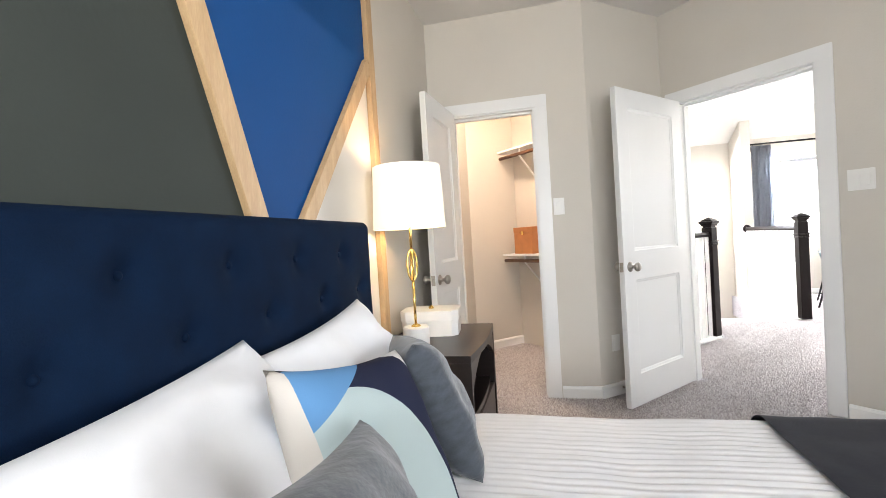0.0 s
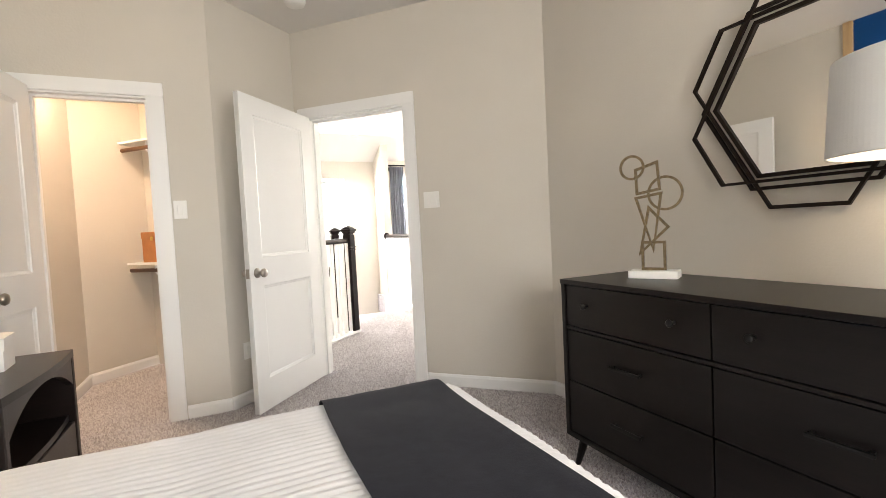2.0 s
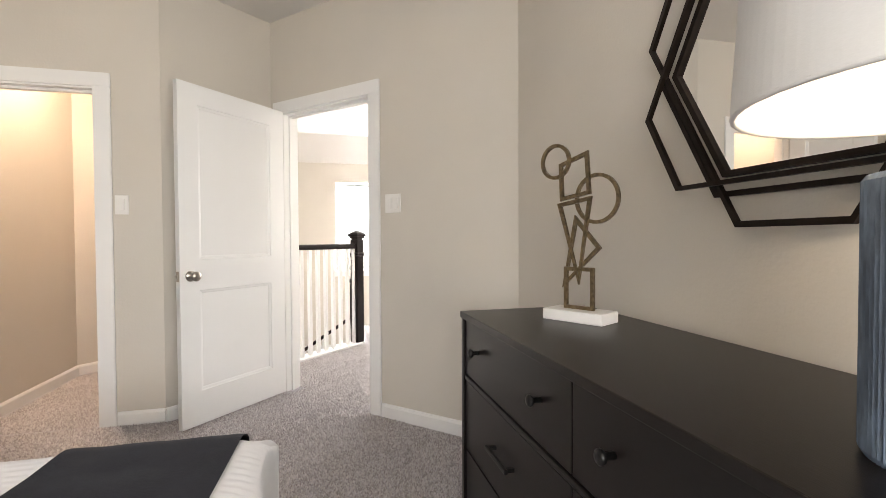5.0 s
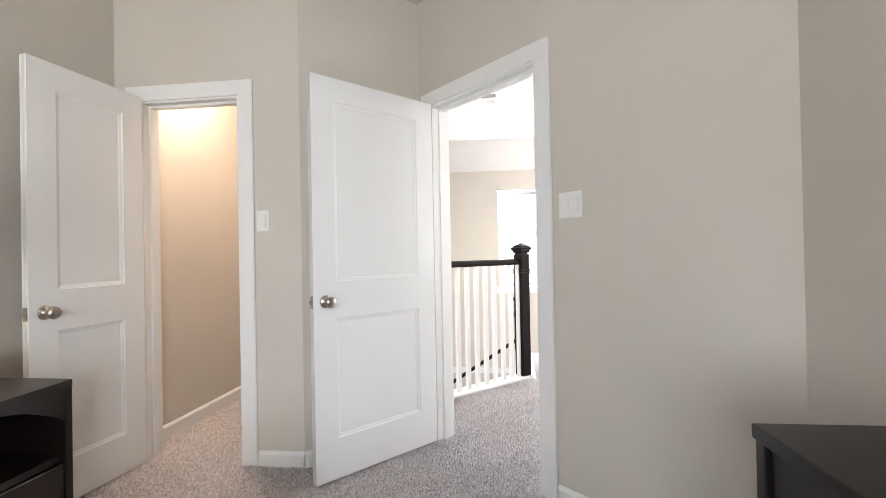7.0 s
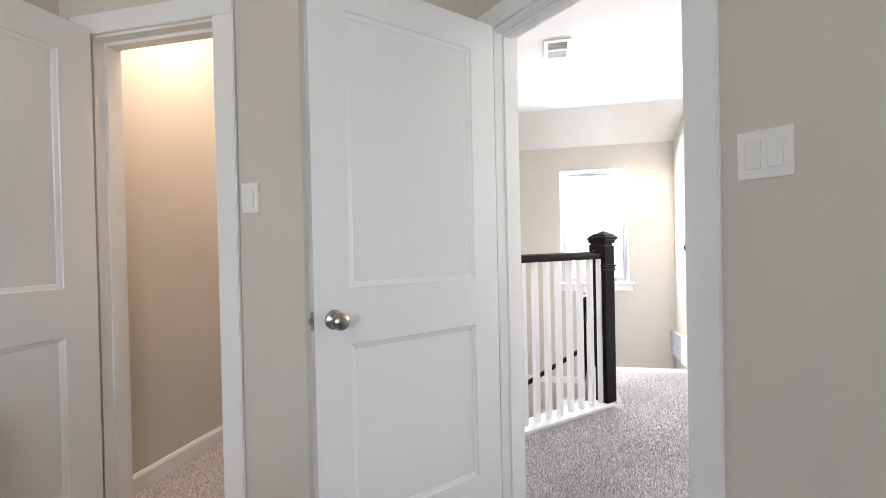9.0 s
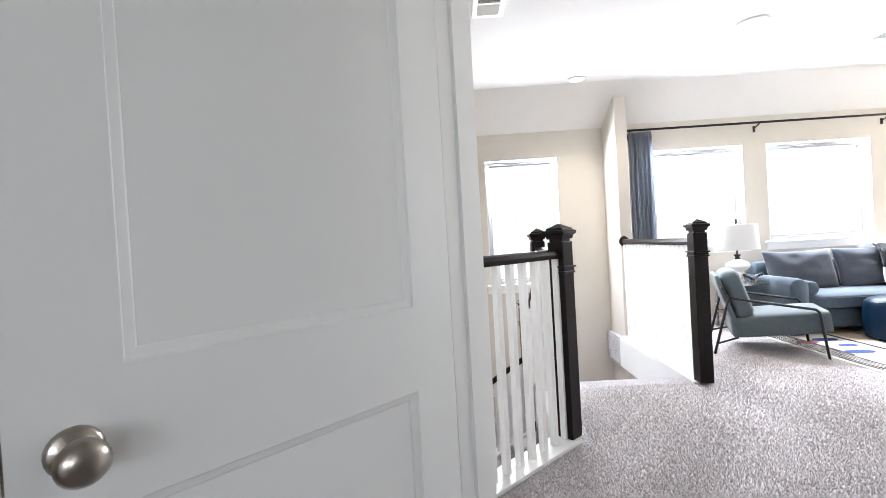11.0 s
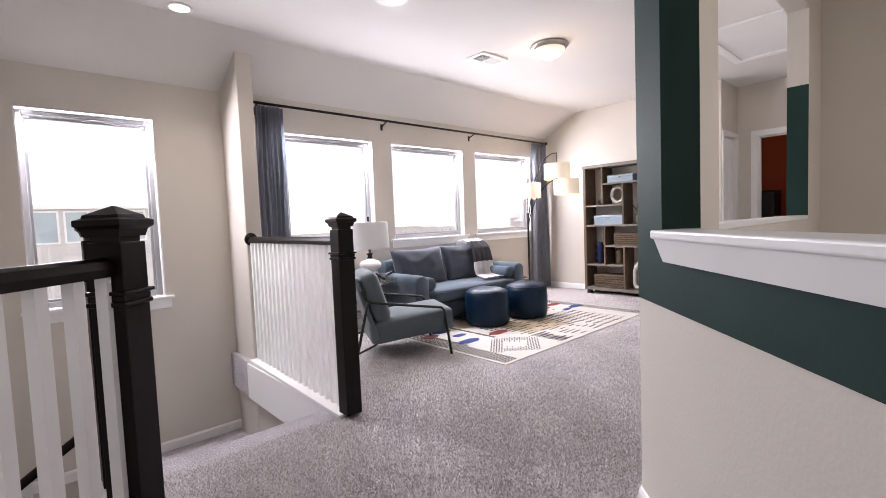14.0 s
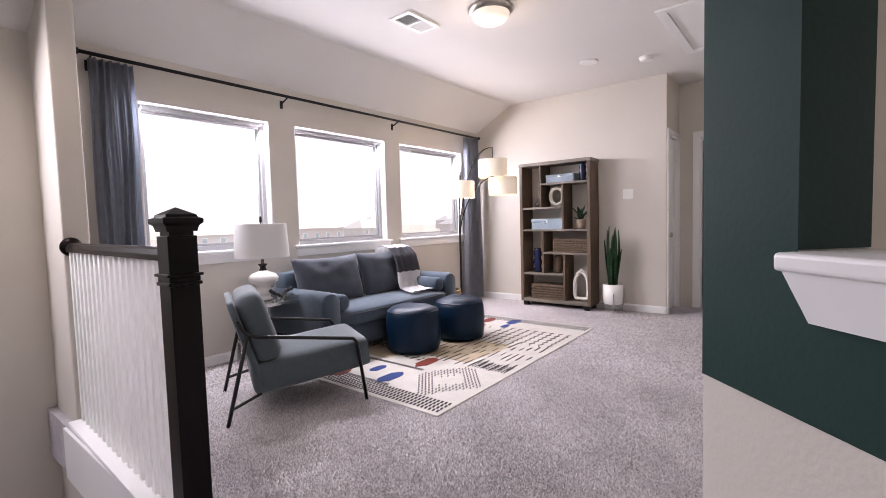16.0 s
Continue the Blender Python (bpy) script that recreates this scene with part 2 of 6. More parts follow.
M_BRONZE = mat("dark_bronze_frame", (0.018, 0.012, 0.009), 0.45, 0.3, var=0.25, vscale=30, bump=0.1, bscale=80, spec=0.15)
M_GOLD = mat("hammered_brass", (0.27, 0.208, 0.128), 0.28, 1.0, var=0.35, vscale=90, bump=0.6, bscale=210, bdist=0.004)
M_BRASS = mat("polished_gold", (0.80, 0.56, 0.18), 0.2, 1.0, var=0.05, vscale=20)
M_MARBLE = mat("white_marble", (0.78, 0.77, 0.75), 0.3, var=0.05, vscale=9)
M_MIRROR = mat("mirror_glass", (0.86, 0.87, 0.87), 0.015, 1.0)
M_SHADE = mat("linen_lampshade", (0.74, 0.71, 0.66), 0.9, var=0.02, vscale=200, bump=0.1, bscale=400, stretch=(1, 1, 4), emit=(1.0, 0.80, 0.52), power=0.075)
M_SHADE_OFF = mat("white_linen_shade", (0.62, 0.62, 0.61), 0.9, var=0.02, vscale=200, bump=0.1, bscale=400, stretch=(1, 1, 4), emit=(1.0, 0.97, 0.92), power=0.004)
M_SHADE_LOFT = mat("cream_drum_shade", (0.78, 0.74, 0.66), 0.9, var=0.02, vscale=200, bump=0.1, bscale=400, emit=(1.0, 0.80, 0.48), power=0.13)
M_WHITE_FAB = mat("white_cotton", (0.70, 0.70, 0.71), 0.92, var=0.03, vscale=12, bump=0.3, bscale=500, bdist=0.001, sheen=0.2)
M_GREY_FAB = mat("slate_velvet", (0.042, 0.051, 0.064), 0.8, var=0.25, vscale=22, grain=0.1, gscale=300, bump=0.5, bscale=26, bdist=0.008, sheen=0.3, stretch=(1, 1, 2.5))
M_THROW = mat("charcoal_throw", (0.021, 0.022, 0.034), 0.92, var=0.12, vscale=30, grain=0.1, gscale=500, bump=0.4, bscale=300, sheen=0.12, spec=0.1)
M_HEAD = mat("navy_velvet", (0.0022, 0.0095, 0.028), 0.85, var=0.15, vscale=14, grain=0.12, gscale=400, bump=0.3, bscale=350, sheen=0.0, spec=0.08)
M_PB = mat("pillow_blue", (0.10, 0.23, 0.42), 0.9, var=0.05, vscale=30, bump=0.3, bscale=500, bdist=0.001)
M_PT = mat("pillow_seafoam", (0.36, 0.43, 0.43), 0.9, var=0.05, vscale=30, bump=0.3, bscale=500, bdist=0.001)
M_PN = mat("pillow_navy", (0.012, 0.016, 0.04), 0.9, var=0.08, vscale=30, bump=0.3, bscale=500, bdist=0.001)
M_PG = mat("pillow_pale_grey", (0.45, 0.44, 0.43), 0.9, var=0.05, vscale=30, bump=0.3, bscale=500, bdist=0.001)
M_SOFA = mat("slate_blue_upholstery", (0.065, 0.092, 0.122), 0.88, var=0.08, vscale=30, grain=0.12, gscale=500, bump=0.4, bscale=450, bdist=0.001, sheen=0.25, spec=0.15)
M_SOFA_CUSH = mat("grey_cushion_fabric", (0.065, 0.074, 0.095), 0.9, var=0.08, vscale=30, grain=0.12, gscale=500, bump=0.4, bscale=450, bdist=0.001, sheen=0.25, spec=0.15)
M_CHAIR = mat("grey_blue_chair_fabric", (0.074, 0.094, 0.104), 0.88, var=0.07, vscale=30, grain=0.12, gscale=500, bump=0.4, bscale=450, bdist=0.001, sheen=0.25, spec=0.15)
M_POUF = mat("navy_leather", (0.0012, 0.0125, 0.032), 0.40, var=0.2, vscale=9, bump=0.3, bscale=30, bdist=0.006, coat=0.0, spec=0.22)
M_CURTAIN = mat("grey_curtain_cloth", (0.30, 0.325, 0.37), 0.92, var=0.06, vscale=20, grain=0.06, gscale=400, bump=0.3, bscale=500)
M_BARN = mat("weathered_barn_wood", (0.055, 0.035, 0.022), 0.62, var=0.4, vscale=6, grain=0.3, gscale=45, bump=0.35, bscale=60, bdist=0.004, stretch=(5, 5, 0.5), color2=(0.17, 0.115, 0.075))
# same weathered pattern, grain turned, lighter tone for the horizontal boards
M_BARN_H = mat("weathered_wood_lighter", (0.11, 0.09, 0.07), 0.62, var=0.4, vscale=6, grain=0.3, gscale=45, bump=0.35, bscale=60, bdist=0.004, stretch=(5, 0.5, 5), color2=(0.26, 0.23, 0.19))
M_WICKER = mat("dark_wicker", (0.035, 0.021, 0.013), 0.7, var=0.4, vscale=60, bump=0.5, bscale=90, bdist=0.004, color2=(0.17, 0.115, 0.07))
M_SEAGRASS = mat("seagrass_basket", (0.20, 0.13, 0.07), 0.8, var=0.35, vscale=70, bump=0.5, bscale=90, bdist=0.004, color2=(0.42, 0.31, 0.18))
M_CERAMIC = mat("white_ceramic", (0.80, 0.79, 0.77), 0.25, var=0.02, vscale=8)
M_MATTE_CER = mat("matte_white_ceramic", (0.72, 0.69, 0.64), 0.7, var=0.05, vscale=18, bump=0.1, bscale=80)
M_NAVY_CER = mat("navy_ceramic", (0.008, 0.014, 0.055), 0.25, var=0.1, vscale=8)
M_BOXBLUE = mat("pale_blue_box_shell", (0.26, 0.34, 0.40), 0.4, var=0.15, vscale=60, bump=0.1, bscale=120)
M_TERRA = mat("sand_clay_pot", (0.36, 0.27, 0.20), 0.7, var=0.1, vscale=20)
M_LEAF = mat("snake_plant_leaf", (0.010, 0.045, 0.022), 0.42, var=0.5, vscale=22, bump=0.1, bscale=60, stretch=(1, 1, 3), color2=(0.05, 0.13, 0.055))
M_LEAF2 = mat("small_plant_leaf", (0.02, 0.06, 0.025), 0.5, var=0.3, vscale=30)
M_SOIL = mat("potting_soil", (0.03, 0.02, 0.014), 0.95, var=0.4, vscale=60, bump=0.5, bscale=100)
M_RUG = mat("ivory_woven_rug", (0.60, 0.575, 0.53), 0.95, var=0.06, vscale=8, grain=0.1, gscale=300, bump=0.6, bscale=350, bdist=0.003)
M_RUG_TAN = mat("tan_rug_yarn", (0.45, 0.37, 0.26), 0.95, var=0.12, vscale=12, grain=0.1, gscale=300, bump=0.6, bscale=350, bdist=0.003)
M_RUG_BLK = mat("black_rug_yarn", (0.025, 0.024, 0.03), 0.95, var=0.2, vscale=60, bump=0.6, bscale=350, bdist=0.003)
M_RUG_BLU = mat("blue_rug_yarn", (0.02, 0.05, 0.19), 0.95, var=0.2, vscale=60, bump=0.6, bscale=350, bdist=0.003)
M_RUG_RED = mat("rust_rug_yarn", (0.22, 0.04, 0.025), 0.95, var=0.2, vscale=60, bump=0.6, bscale=350, bdist=0.003)
M_PLASTIC = mat("white_plastic", (0.78, 0.77, 0.74), 0.35, var=0.01, vscale=20)
# near-black that stands in for the shade inside uncut openings
M_SLOT_SHADE = mat("slot_shade_black", (0.02, 0.02, 0.02), 0.8)
M_GLOW = mat("lit_glass_bowl", (0.85, 0.80, 0.72), 0.35, emit=(1.0, 0.86, 0.66), power=0.26)
M_LED = mat("lit_downlight", (0.9, 0.9, 0.9), 0.5, emit=(1.0, 0.93, 0.82), power=1.6)
M_GLASS = mat("window_glass", (1, 1, 1), 0.0, trans=1.0)
M_VINYL = mat("window_vinyl", (0.34, 0.34, 0.35), 0.4, var=0.02, vscale=9)
M_ROD_WOOD = mat("closet_rod_wood", (0.14, 0.065, 0.03), 0.45, var=0.2, vscale=10, stretch=(1, 6, 6))
M_TANBOX = mat("tan_leather_box", (0.42, 0.17, 0.06), 0.55, var=0.1, vscale=12)
M_SCREEN = mat("black_furniture", (0.01, 0.01, 0.012), 0.4, var=0.1, vscale=10)
M_GROUND = mat("dry_lawn", (0.30, 0.29, 0.25), 0.95, var=0.3, vscale=0.6, grain=0.3, gscale=12, bump=0.4, bscale=20)
M_ROAD = mat("pale_concrete_road", (0.34, 0.33, 0.31), 0.9, var=0.1, vscale=1.2, grain=0.1, gscale=60)
M_BRICK = mat("pale_brick_facade", (0.58, 0.53, 0.51), 0.85, var=0.15, vscale=9, grain=0.1, gscale=60)
M_SIDING = mat("cream_siding", (0.60, 0.58, 0.555), 0.8, var=0.06, vscale=3)
M_ROOF = mat("grey_shingle_roof", (0.48, 0.47, 0.46), 0.9, var=0.2, vscale=12, bump=0.4, bscale=25)
M_PANE = mat("far_window_pane", (0.42, 0.49, 0.51), 0.15, var=0.1, vscale=2)


def patchwork(w, h):
    # printed cloth: seafoam disc, navy crescent, blue wedge, beige strip on white
    m = bpy.data.materials.new("printed_patchwork_cloth")
    m.use_nodes = True
    n, l = m.node_tree.nodes, m.node_tree.links
    p = n["Principled BSDF"]
    p.inputs["Roughness"].default_value = 0.9
    p.inputs["Specular IOR Level"].default_value = 0.15
    tc, sp = n.new("ShaderNodeTexCoord"), n.new("ShaderNodeSeparateXYZ")
    l.new(tc.outputs["Object"], sp.inputs[0])

    def calc(op, a, b=0.0):
        k = n.new("ShaderNodeMath")
        k.operation = op
        for i, v in enumerate((a, b)):
            if isinstance(v, (int, float)):
                k.inputs[i].default_value = v
            else:
                l.new(v, k.inputs[i])
        return k.outputs[0]

    def over(below, mask, color):
        x = n.new("ShaderNodeMix")
        x.data_type = "RGBA"
        l.new(mask, x.inputs["Factor"])
        if isinstance(below, tuple):
            x.inputs["A"].default_value = (*below, 1)
        else:
            l.new(below, x.inputs["A"])
        x.inputs["B"].default_value = (*color, 1)
        return x.outputs["Result"]

    u, v = calc("MULTIPLY", sp.outputs[0], 2 / w), calc("MULTIPLY", sp.outputs[2], 2 / h)
    du, dv = calc("ADD", u, 0.45), calc("ADD", v, 0.50)
    r = calc("SQRT", calc("ADD", calc("MULTIPLY", du, du), calc("MULTIPLY", dv, dv)))
    c = over((0.80, 0.80, 0.80), calc("LESS_THAN", r, 1.80), (0.012, 0.015, 0.038))
    c = over(c, calc("LESS_THAN", r, 1.15), (0.36, 0.43, 0.43))
    wedge = calc("GREATER_THAN", calc("SUBTRACT", v, calc("MULTIPLY", u, 0.55)), 0.86)
    c = over(c, calc("MULTIPLY", wedge, calc("LESS_THAN", r, 1.50)), (0.10, 0.23, 0.42))
    line = calc("ADD", u, calc("MULTIPLY", v, 0.06))
    c = over(c, calc("LESS_THAN", line, -0.82), (0.52, 0.48, 0.43))
    c = over(c, calc("LESS_THAN", line, -0.95), (0.80, 0.80, 0.80))
    tx, b = n.new("ShaderNodeTexNoise"), n.new("ShaderNodeBump")
    tx.inputs["Scale"].default_value = 420
    b.inputs["Strength"].default_value, b.inputs["Distance"].default_value = 0.3, 0.001
    l.new(tc.outputs["Object"], tx.inputs["Vector"])
    l.new(tx.outputs["Fac"], b.inputs["Height"])
    l.new(b.outputs[0], p.inputs["Normal"])
    l.new(c, p.inputs["Base Color"])
    return m

# ---- structure: bedroom ----
CEIL, T = 2.695, 0.12
R2 = math.sqrt(0.5)
DW0, DW1 = (0.7205, 3.8395), (2.09, 2.47)
setting("wall_headboard", wall_mesh((-0.94, -2.2), (-0.94, 3.47), T, 0, CEIL, ext0=T), M_WALL)
setting("wall_closet_front", wall_mesh((-0.94, 3.35), (0.15, 3.35), T, 0, CEIL, [(0.155, 0.75, -1, 2.015)]), M_WALL)
setting("wall_angled", wall_mesh((0.15, 3.35), DW0, T, 0, CEIL), M_WALL)
setting("wall_bedroom_door", wall_mesh(DW0, DW1, T, 0, CEIL, [(0.118, 0.945, -1, 2.025)], ext0=T, ext1=T), M_WALL)
# the holes in these two walls are unseen, made for the added lamps
setting("wall_dresser", wall_mesh(DW1, (2.09, -2.2), T, 0, CEIL, [(3.07, 4.37, 0.9, 2.2)], ext0=0.02, ext1=T), M_WALL)
setting("wall_bedroom_south", wall_mesh((2.09, -2.2), (-0.94, -2.2), T, 0, CEIL, [(1.04, 2.74, 0.9, 2.2)]), M_WALL)
setting("floor_bedroom", prism([(-1.0, -2.3), (2.2, -2.3), (2.15, 2.48), (0.68, 4.0), (-0.3, 5.1), (-1.0, 4.6)], -0.25, 0.0), M_CARPET)
setting("ceiling_bedroom", prism([(-1.06, -2.32), (2.27, -2.32), (2.21, 2.45), (0.665, 4.045), (-0.4, 5.15), (-1.06, 4.6)], CEIL, CEIL + 0.1), M_CEIL)
# closet
setting("wall_closet_side", wall_mesh((-0.90, 3.47), (-0.90, 4.60), T, 0, CEIL, ext1=0.08), M_WALL)
setting("wall_closet_back", wall_mesh((-0.90, 4.60), (-0.45, 5.05), T, 0, CEIL, ext1=T), M_WALL)
# ---- structure: hall, stairwell, loft, nook ----
setting("wall_stairwell_angled", wall_mesh((-1.4, 6.109), (0.665, 4.044), -T, -2.9, CEIL, ext0=0.1), M_WALL)
setting("wall_stairwell_end", wall_mesh((-1.4, 8.13), (-1.4, 6.07), -T, -2.9, CEIL), M_WALL)
YW = 8.05
WINDOWS = ((1.20, 2.05, 0.595, 2.06), (3.15, 4.185, 0.935, 2.065), (4.445, 5.625, 0.935, 2.065), (5.86, 7.10, 0.935, 2.065))
setting("wall_windows", wall_mesh((-1.5, YW), (7.62, YW), 0.17, -2.9, 2.9, [(a + 1.5, b + 1.5, c, d) for a, b, c, d in WINDOWS]), M_WALL)
setting("wall_stub", slab(2.58, 2.71, 7.60, YW + 0.01, -2.9, 2.60, 0.012, 3), M_WALL)
setting("wall_loft_east", wall_mesh((7.5, 8.13), (7.5, 5.50), T, 0, CEIL, ext1=-0.004), M_WALL)
setting("wall_passage", wall_mesh((7.5, 5.50), (8.1, 5.50), T, 0, CEIL, [(0.06, 0.56, -1, 2.05)], ext0=-0.004, ext1=T), M_WALL)
setting("wall_passage_end", wall_mesh((8.1, 5.62), (8.1, 4.1), T, 0, CEIL, [(0.34, 0.74, -1, 2.05)]), M_WALL)
# half wall of the nook, and its second opening
HA, HB = (1.608, 3.122), (2.893, 4.407)
HL = (Vector(HB) - Vector(HA)).length
OP0, OP1, LEDGE, HEAD = 0.12, HL - 0.205, 1.04, 2.45
setting("wall_nook_angled", wall_mesh(HA, HB, -T, 0, CEIL, [(OP0, OP1, LEDGE, HEAD)], ext0=0.05), M_WALL)
setting("wall_nook_loft", wall_mesh((2.893, 4.407), (8.2, 4.407), -T, 0, CEIL, [(0.484, 2.287, LEDGE, HEAD)], ext0=0.0), M_WALL)
setting("wall_nook_end", wall_mesh((5.6, 4.33), (5.6, 2.4), T, 0, CEIL), M_WALL)
# hole out of view, added only to let the nook lamp in
setting("wall_nook_back", wall_mesh((5.7, 2.45), (2.2, 2.45), T, 0, CEIL, [(1.1, 2.5, 0.9, 2.1)]), M_WALL)
setting("floor_loft", prism([(0.45, 4.22), (1.6, 3.07), (2.2, 2.46), (5.7, 2.40), (5.7, 4.34), (8.2, 4.34), (8.2, 5.62), (7.56, 5.62), (7.56, 8.12), (2.53, 8.12), (2.53, 6.19), (1.42, 6.19), (1.42, 5.19)], -0.30, 0.0), M_CARPET)
# the ceiling drops to the window wall; over the stairs the slope begins a little nearer
YS, YSL, XST = 7.48, 7.39, 2.709
ceil_flat = prism([(0.66, 4.045), (2.21, 2.45), (2.21, 2.3), (8.3, 2.3), (8.3, 5.75), (7.7, 5.75), (7.7, YS), (XST, YS), (XST, YSL), (-1.6, YSL), (-1.6, 6.15)], CEIL, CEIL + 0.1)


def slope(x0, x1, y0, run, drop):
    return moved(prism([(0, 0), (run, -drop), (run, 0.1 - drop), (0, 0.1)], x0, x1), Matrix(((0, 0, 1, 0), (1, 0, 0, y0), (0, 1, 0, CEIL), (0, 0, 0, 1))))


setting("ceiling_loft", merge(ceil_flat, slope(XST, 7.7, YS, 0.62, 0.335), slope(-1.6, XST, YSL, 0.72, 0.36)), M_CEIL)
setting("lower_floor", slab(-1.5, 2.6, 4.0, 8.2, -3.0, -2.9), M_CARPET)
setting("wall_under_loft", wall_mesh((2.583, 6.17), (2.583, 7.598), -0.1, -2.9, -0.28), M_WALL)
setting("wall_under_hall", merge(wall_mesh((1.42, 5.19), (1.42, 6.19), -0.1, -2.9, -0.28), wall_mesh((1.42, 6.19), (2.53, 6.19), -0.08, -2.9, -0.28), wall_mesh((0.45, 4.22), (1.42, 5.19), -0.1, -2.9, -0.28)), M_WALL)

# green paint on the nook walls: a 3 mm skin over the plaster, up to 1.92 m
dN = Vector((R2, R2))
nN = Vector((-R2, R2))


def skin(p0, p1, z0, z1, normal, thick=0.003):
    a, b, q = Vector(p0), Vector(p1), Vector(normal) * thick
    return prism([tuple(a), tuple(b), tuple(b + q), tuple(a + q)], z0, z1)


c0 = Vector(HA) + dN * OP1
c1 = Vector(HB) + dN * 0.0
GB, GT = 0.815, 1.92
back = -nN * T
setting("trim_green_band", skin(Vector(HA) + dN * 0.02, c1, GB, LEDGE, nN), M_GREEN)
setting("trim_green_column", skin(c0, c1, LEDGE, GT, nN), M_GREEN)
setting("trim_green_jamb", skin(c0 + nN * 0.003, c0 + back, LEDGE + 0.03, GT, -dN), M_GREEN)
setting("trim_green_far_jamb", skin((5.18, 4.407), (5.18, 4.287), LEDGE + 0.03, GT + 0.03, (-1, 0)), M_GREEN)
setting("trim_green_loft_band", skin((2.905, 4.407), (8.1, 4.407), GB, LEDGE, (0, 1)), M_GREEN)


def ledge(name, p0, p1, out, thick, label):
    """A window-sill ledge: a rounded board with a tapered apron under its front."""
    a, b, o = Vector(p0), Vector(p1), Vector(out)
    d = (b - a).normalized()
    top = prism([tuple(a - d * 0.003 + o * 0.040), tuple(b + d * 0.003 + o * 0.040), tuple(b + d * 0.003 + o * 0.001), tuple(b + o * 0.001), tuple(b - o * thick), tuple(a - o * thick), tuple(a + o * 0.001), tuple(a - d * 0.003 + o * 0.001)], LEDGE, LEDGE + 0.028)
    bmesh.ops.bevel(top, geom=top.edges[:], offset=0.007, segments=3, affect="EDGES", profile=0.5)
    apron = bmesh.new()
    A = [(0.004, 0.030, LEDGE), (0.034, 0.014, LEDGE - 0.073)]
    vs = []
    for e, r, z in A:
        for base, s in ((a, 1), (b, -1)):
            for k in (r, 0.002):
                p = base + d * (e * s) + o * k
                vs.append(apron.verts.new((p.x, p.y, z)))
    u0, u1, u2, u3, l0, l1, l2, l3 = vs
    for f in ((u0, u2, l2, l0), (u1, l1, l3, u3), (u0, l0, l1, u1), (u2, u3, l3, l2), (l0, l2, l3, l1), (u0, u1, u3, u2)):
        apron.faces.new(f)
    finish(apron)
    return setting(name, merge(top, apron), M_TRIM, label)


ledge("window_sill_nook", Vector(HA) + dN * OP0, c0, nN, T, "white painted ledge with a tapered apron")
ledge("window_sill_nook_loft", (5.18, 4.407), (3.377, 4.407), (0, 1), T, "white painted ledge with a tapered apron")


# baseboards
def baseboard(p0, p1, z=0.0, h=0.085):
    """Runs along a wall face from p0 to p1, standing out to the right of that way."""
    a, b = Vector(p0), Vector(p1)
    d = (b - a).normalized()
    r = Vector((d.y, -d.x))
    bm = bmesh.new()
    prof = [(0.001, 0), (0.015, 0), (0.015, h - 0.018), (0.008, h - 0.004), (0.001, h)]
    rings = []
    for q in (a, b):
        rings.append([bm.verts.new((*(q + r * o), z + zz)) for o, zz in prof])
    for k in range(len(prof)):
        bm.faces.new((rings[0][k], rings[0][(k + 1) % len(prof)], rings[1][(k + 1) % len(prof)], rings[1][k]))
    bm.faces.new(rings[0])
    bm.faces.new(rings[1])
    return setting("baseboard", finish(bm), M_TRIM)


dD = Vector((R2, -R2))
V0 = Vector(DW0)
for q0, q1 in (((-0.94, -2.2), (-0.94, 3.35)), ((-0.105, 3.35), (0.15, 3.35)), ((0.15, 3.35), DW0), (V0 + dD * 1.03, DW1), (DW1, (2.09, -2.2)), ((2.09, -2.2), (-0.94, -2.2)),
               ((-0.90, 3.47), (-0.90, 4.60)), ((-0.90, 4.60), (-0.45, 5.05)), ((-0.45, 5.05), (0.36, 4.24)),
               (HB, HA), ((8.1, 4.407), HB), ((2.71, YW), (7.5, YW)), ((7.5, YW), (7.5, 5.50)), ((7.5, 5.50), (7.55, 5.50))):
    baseboard(q0, q1)
baseboard((-1.4, YW), (2.58, YW), -0.72)


# door casings: flat white boards round an opening, on both faces, with jambs and a stop
def casing(name, p0, d, n, s0, s1, top, t=T, w=0.088):
    p0, d, n = Vector(p0), Vector(d), Vector(n)
    bms = []

    def board(sa, sb, na, nb, za, zb, bev=0.003):
        c = [p0 + d * sa + n * na, p0 + d * sb + n * na, p0 + d * sb + n * nb, p0 + d * sa + n * nb]
        b = prism([tuple(q) for q in c], za, zb)
        if bev:
            bmesh.ops.bevel(b, geom=b.edges[:], offset=bev, segments=2, affect="EDGES")
        bms.append(b)
    for na, nb in ((0.001, 0.017), (-t - 0.017, -t - 0.001)):
        board(s0 - w + 0.008, s0 + 0.008, na, nb, 0, top - 0.006)
        board(s1 - 0.008, s1 + w - 0.008, na, nb, 0, top - 0.006)
        board(s0 - w + 0.008, s1 + w - 0.008, na, nb, top - 0.006, top + w - 0.012)
    for a, b in ((s0, s0 + 0.016), (s1 - 0.016, s1)):
        board(a, b, -t - 0.001, 0.001, 0, top - 0.016, 0)
    board(s0, s1, -t - 0.001, 0.001, top - 0.016, top, 0)
    for a, b in ((s0 + 0.016, s0 + 0.028), (s1 - 0.028, s1 - 0.016)):
        board(a, b, -0.085, -0.045, 0, top - 0.03, 0)
    board(s0 + 0.016, s1 - 0.016, -0.085, -0.045, top - 0.03, top - 0.016, 0)
    return setting(name, merge(*bms), M_TRIM, "white painted flat door casing")


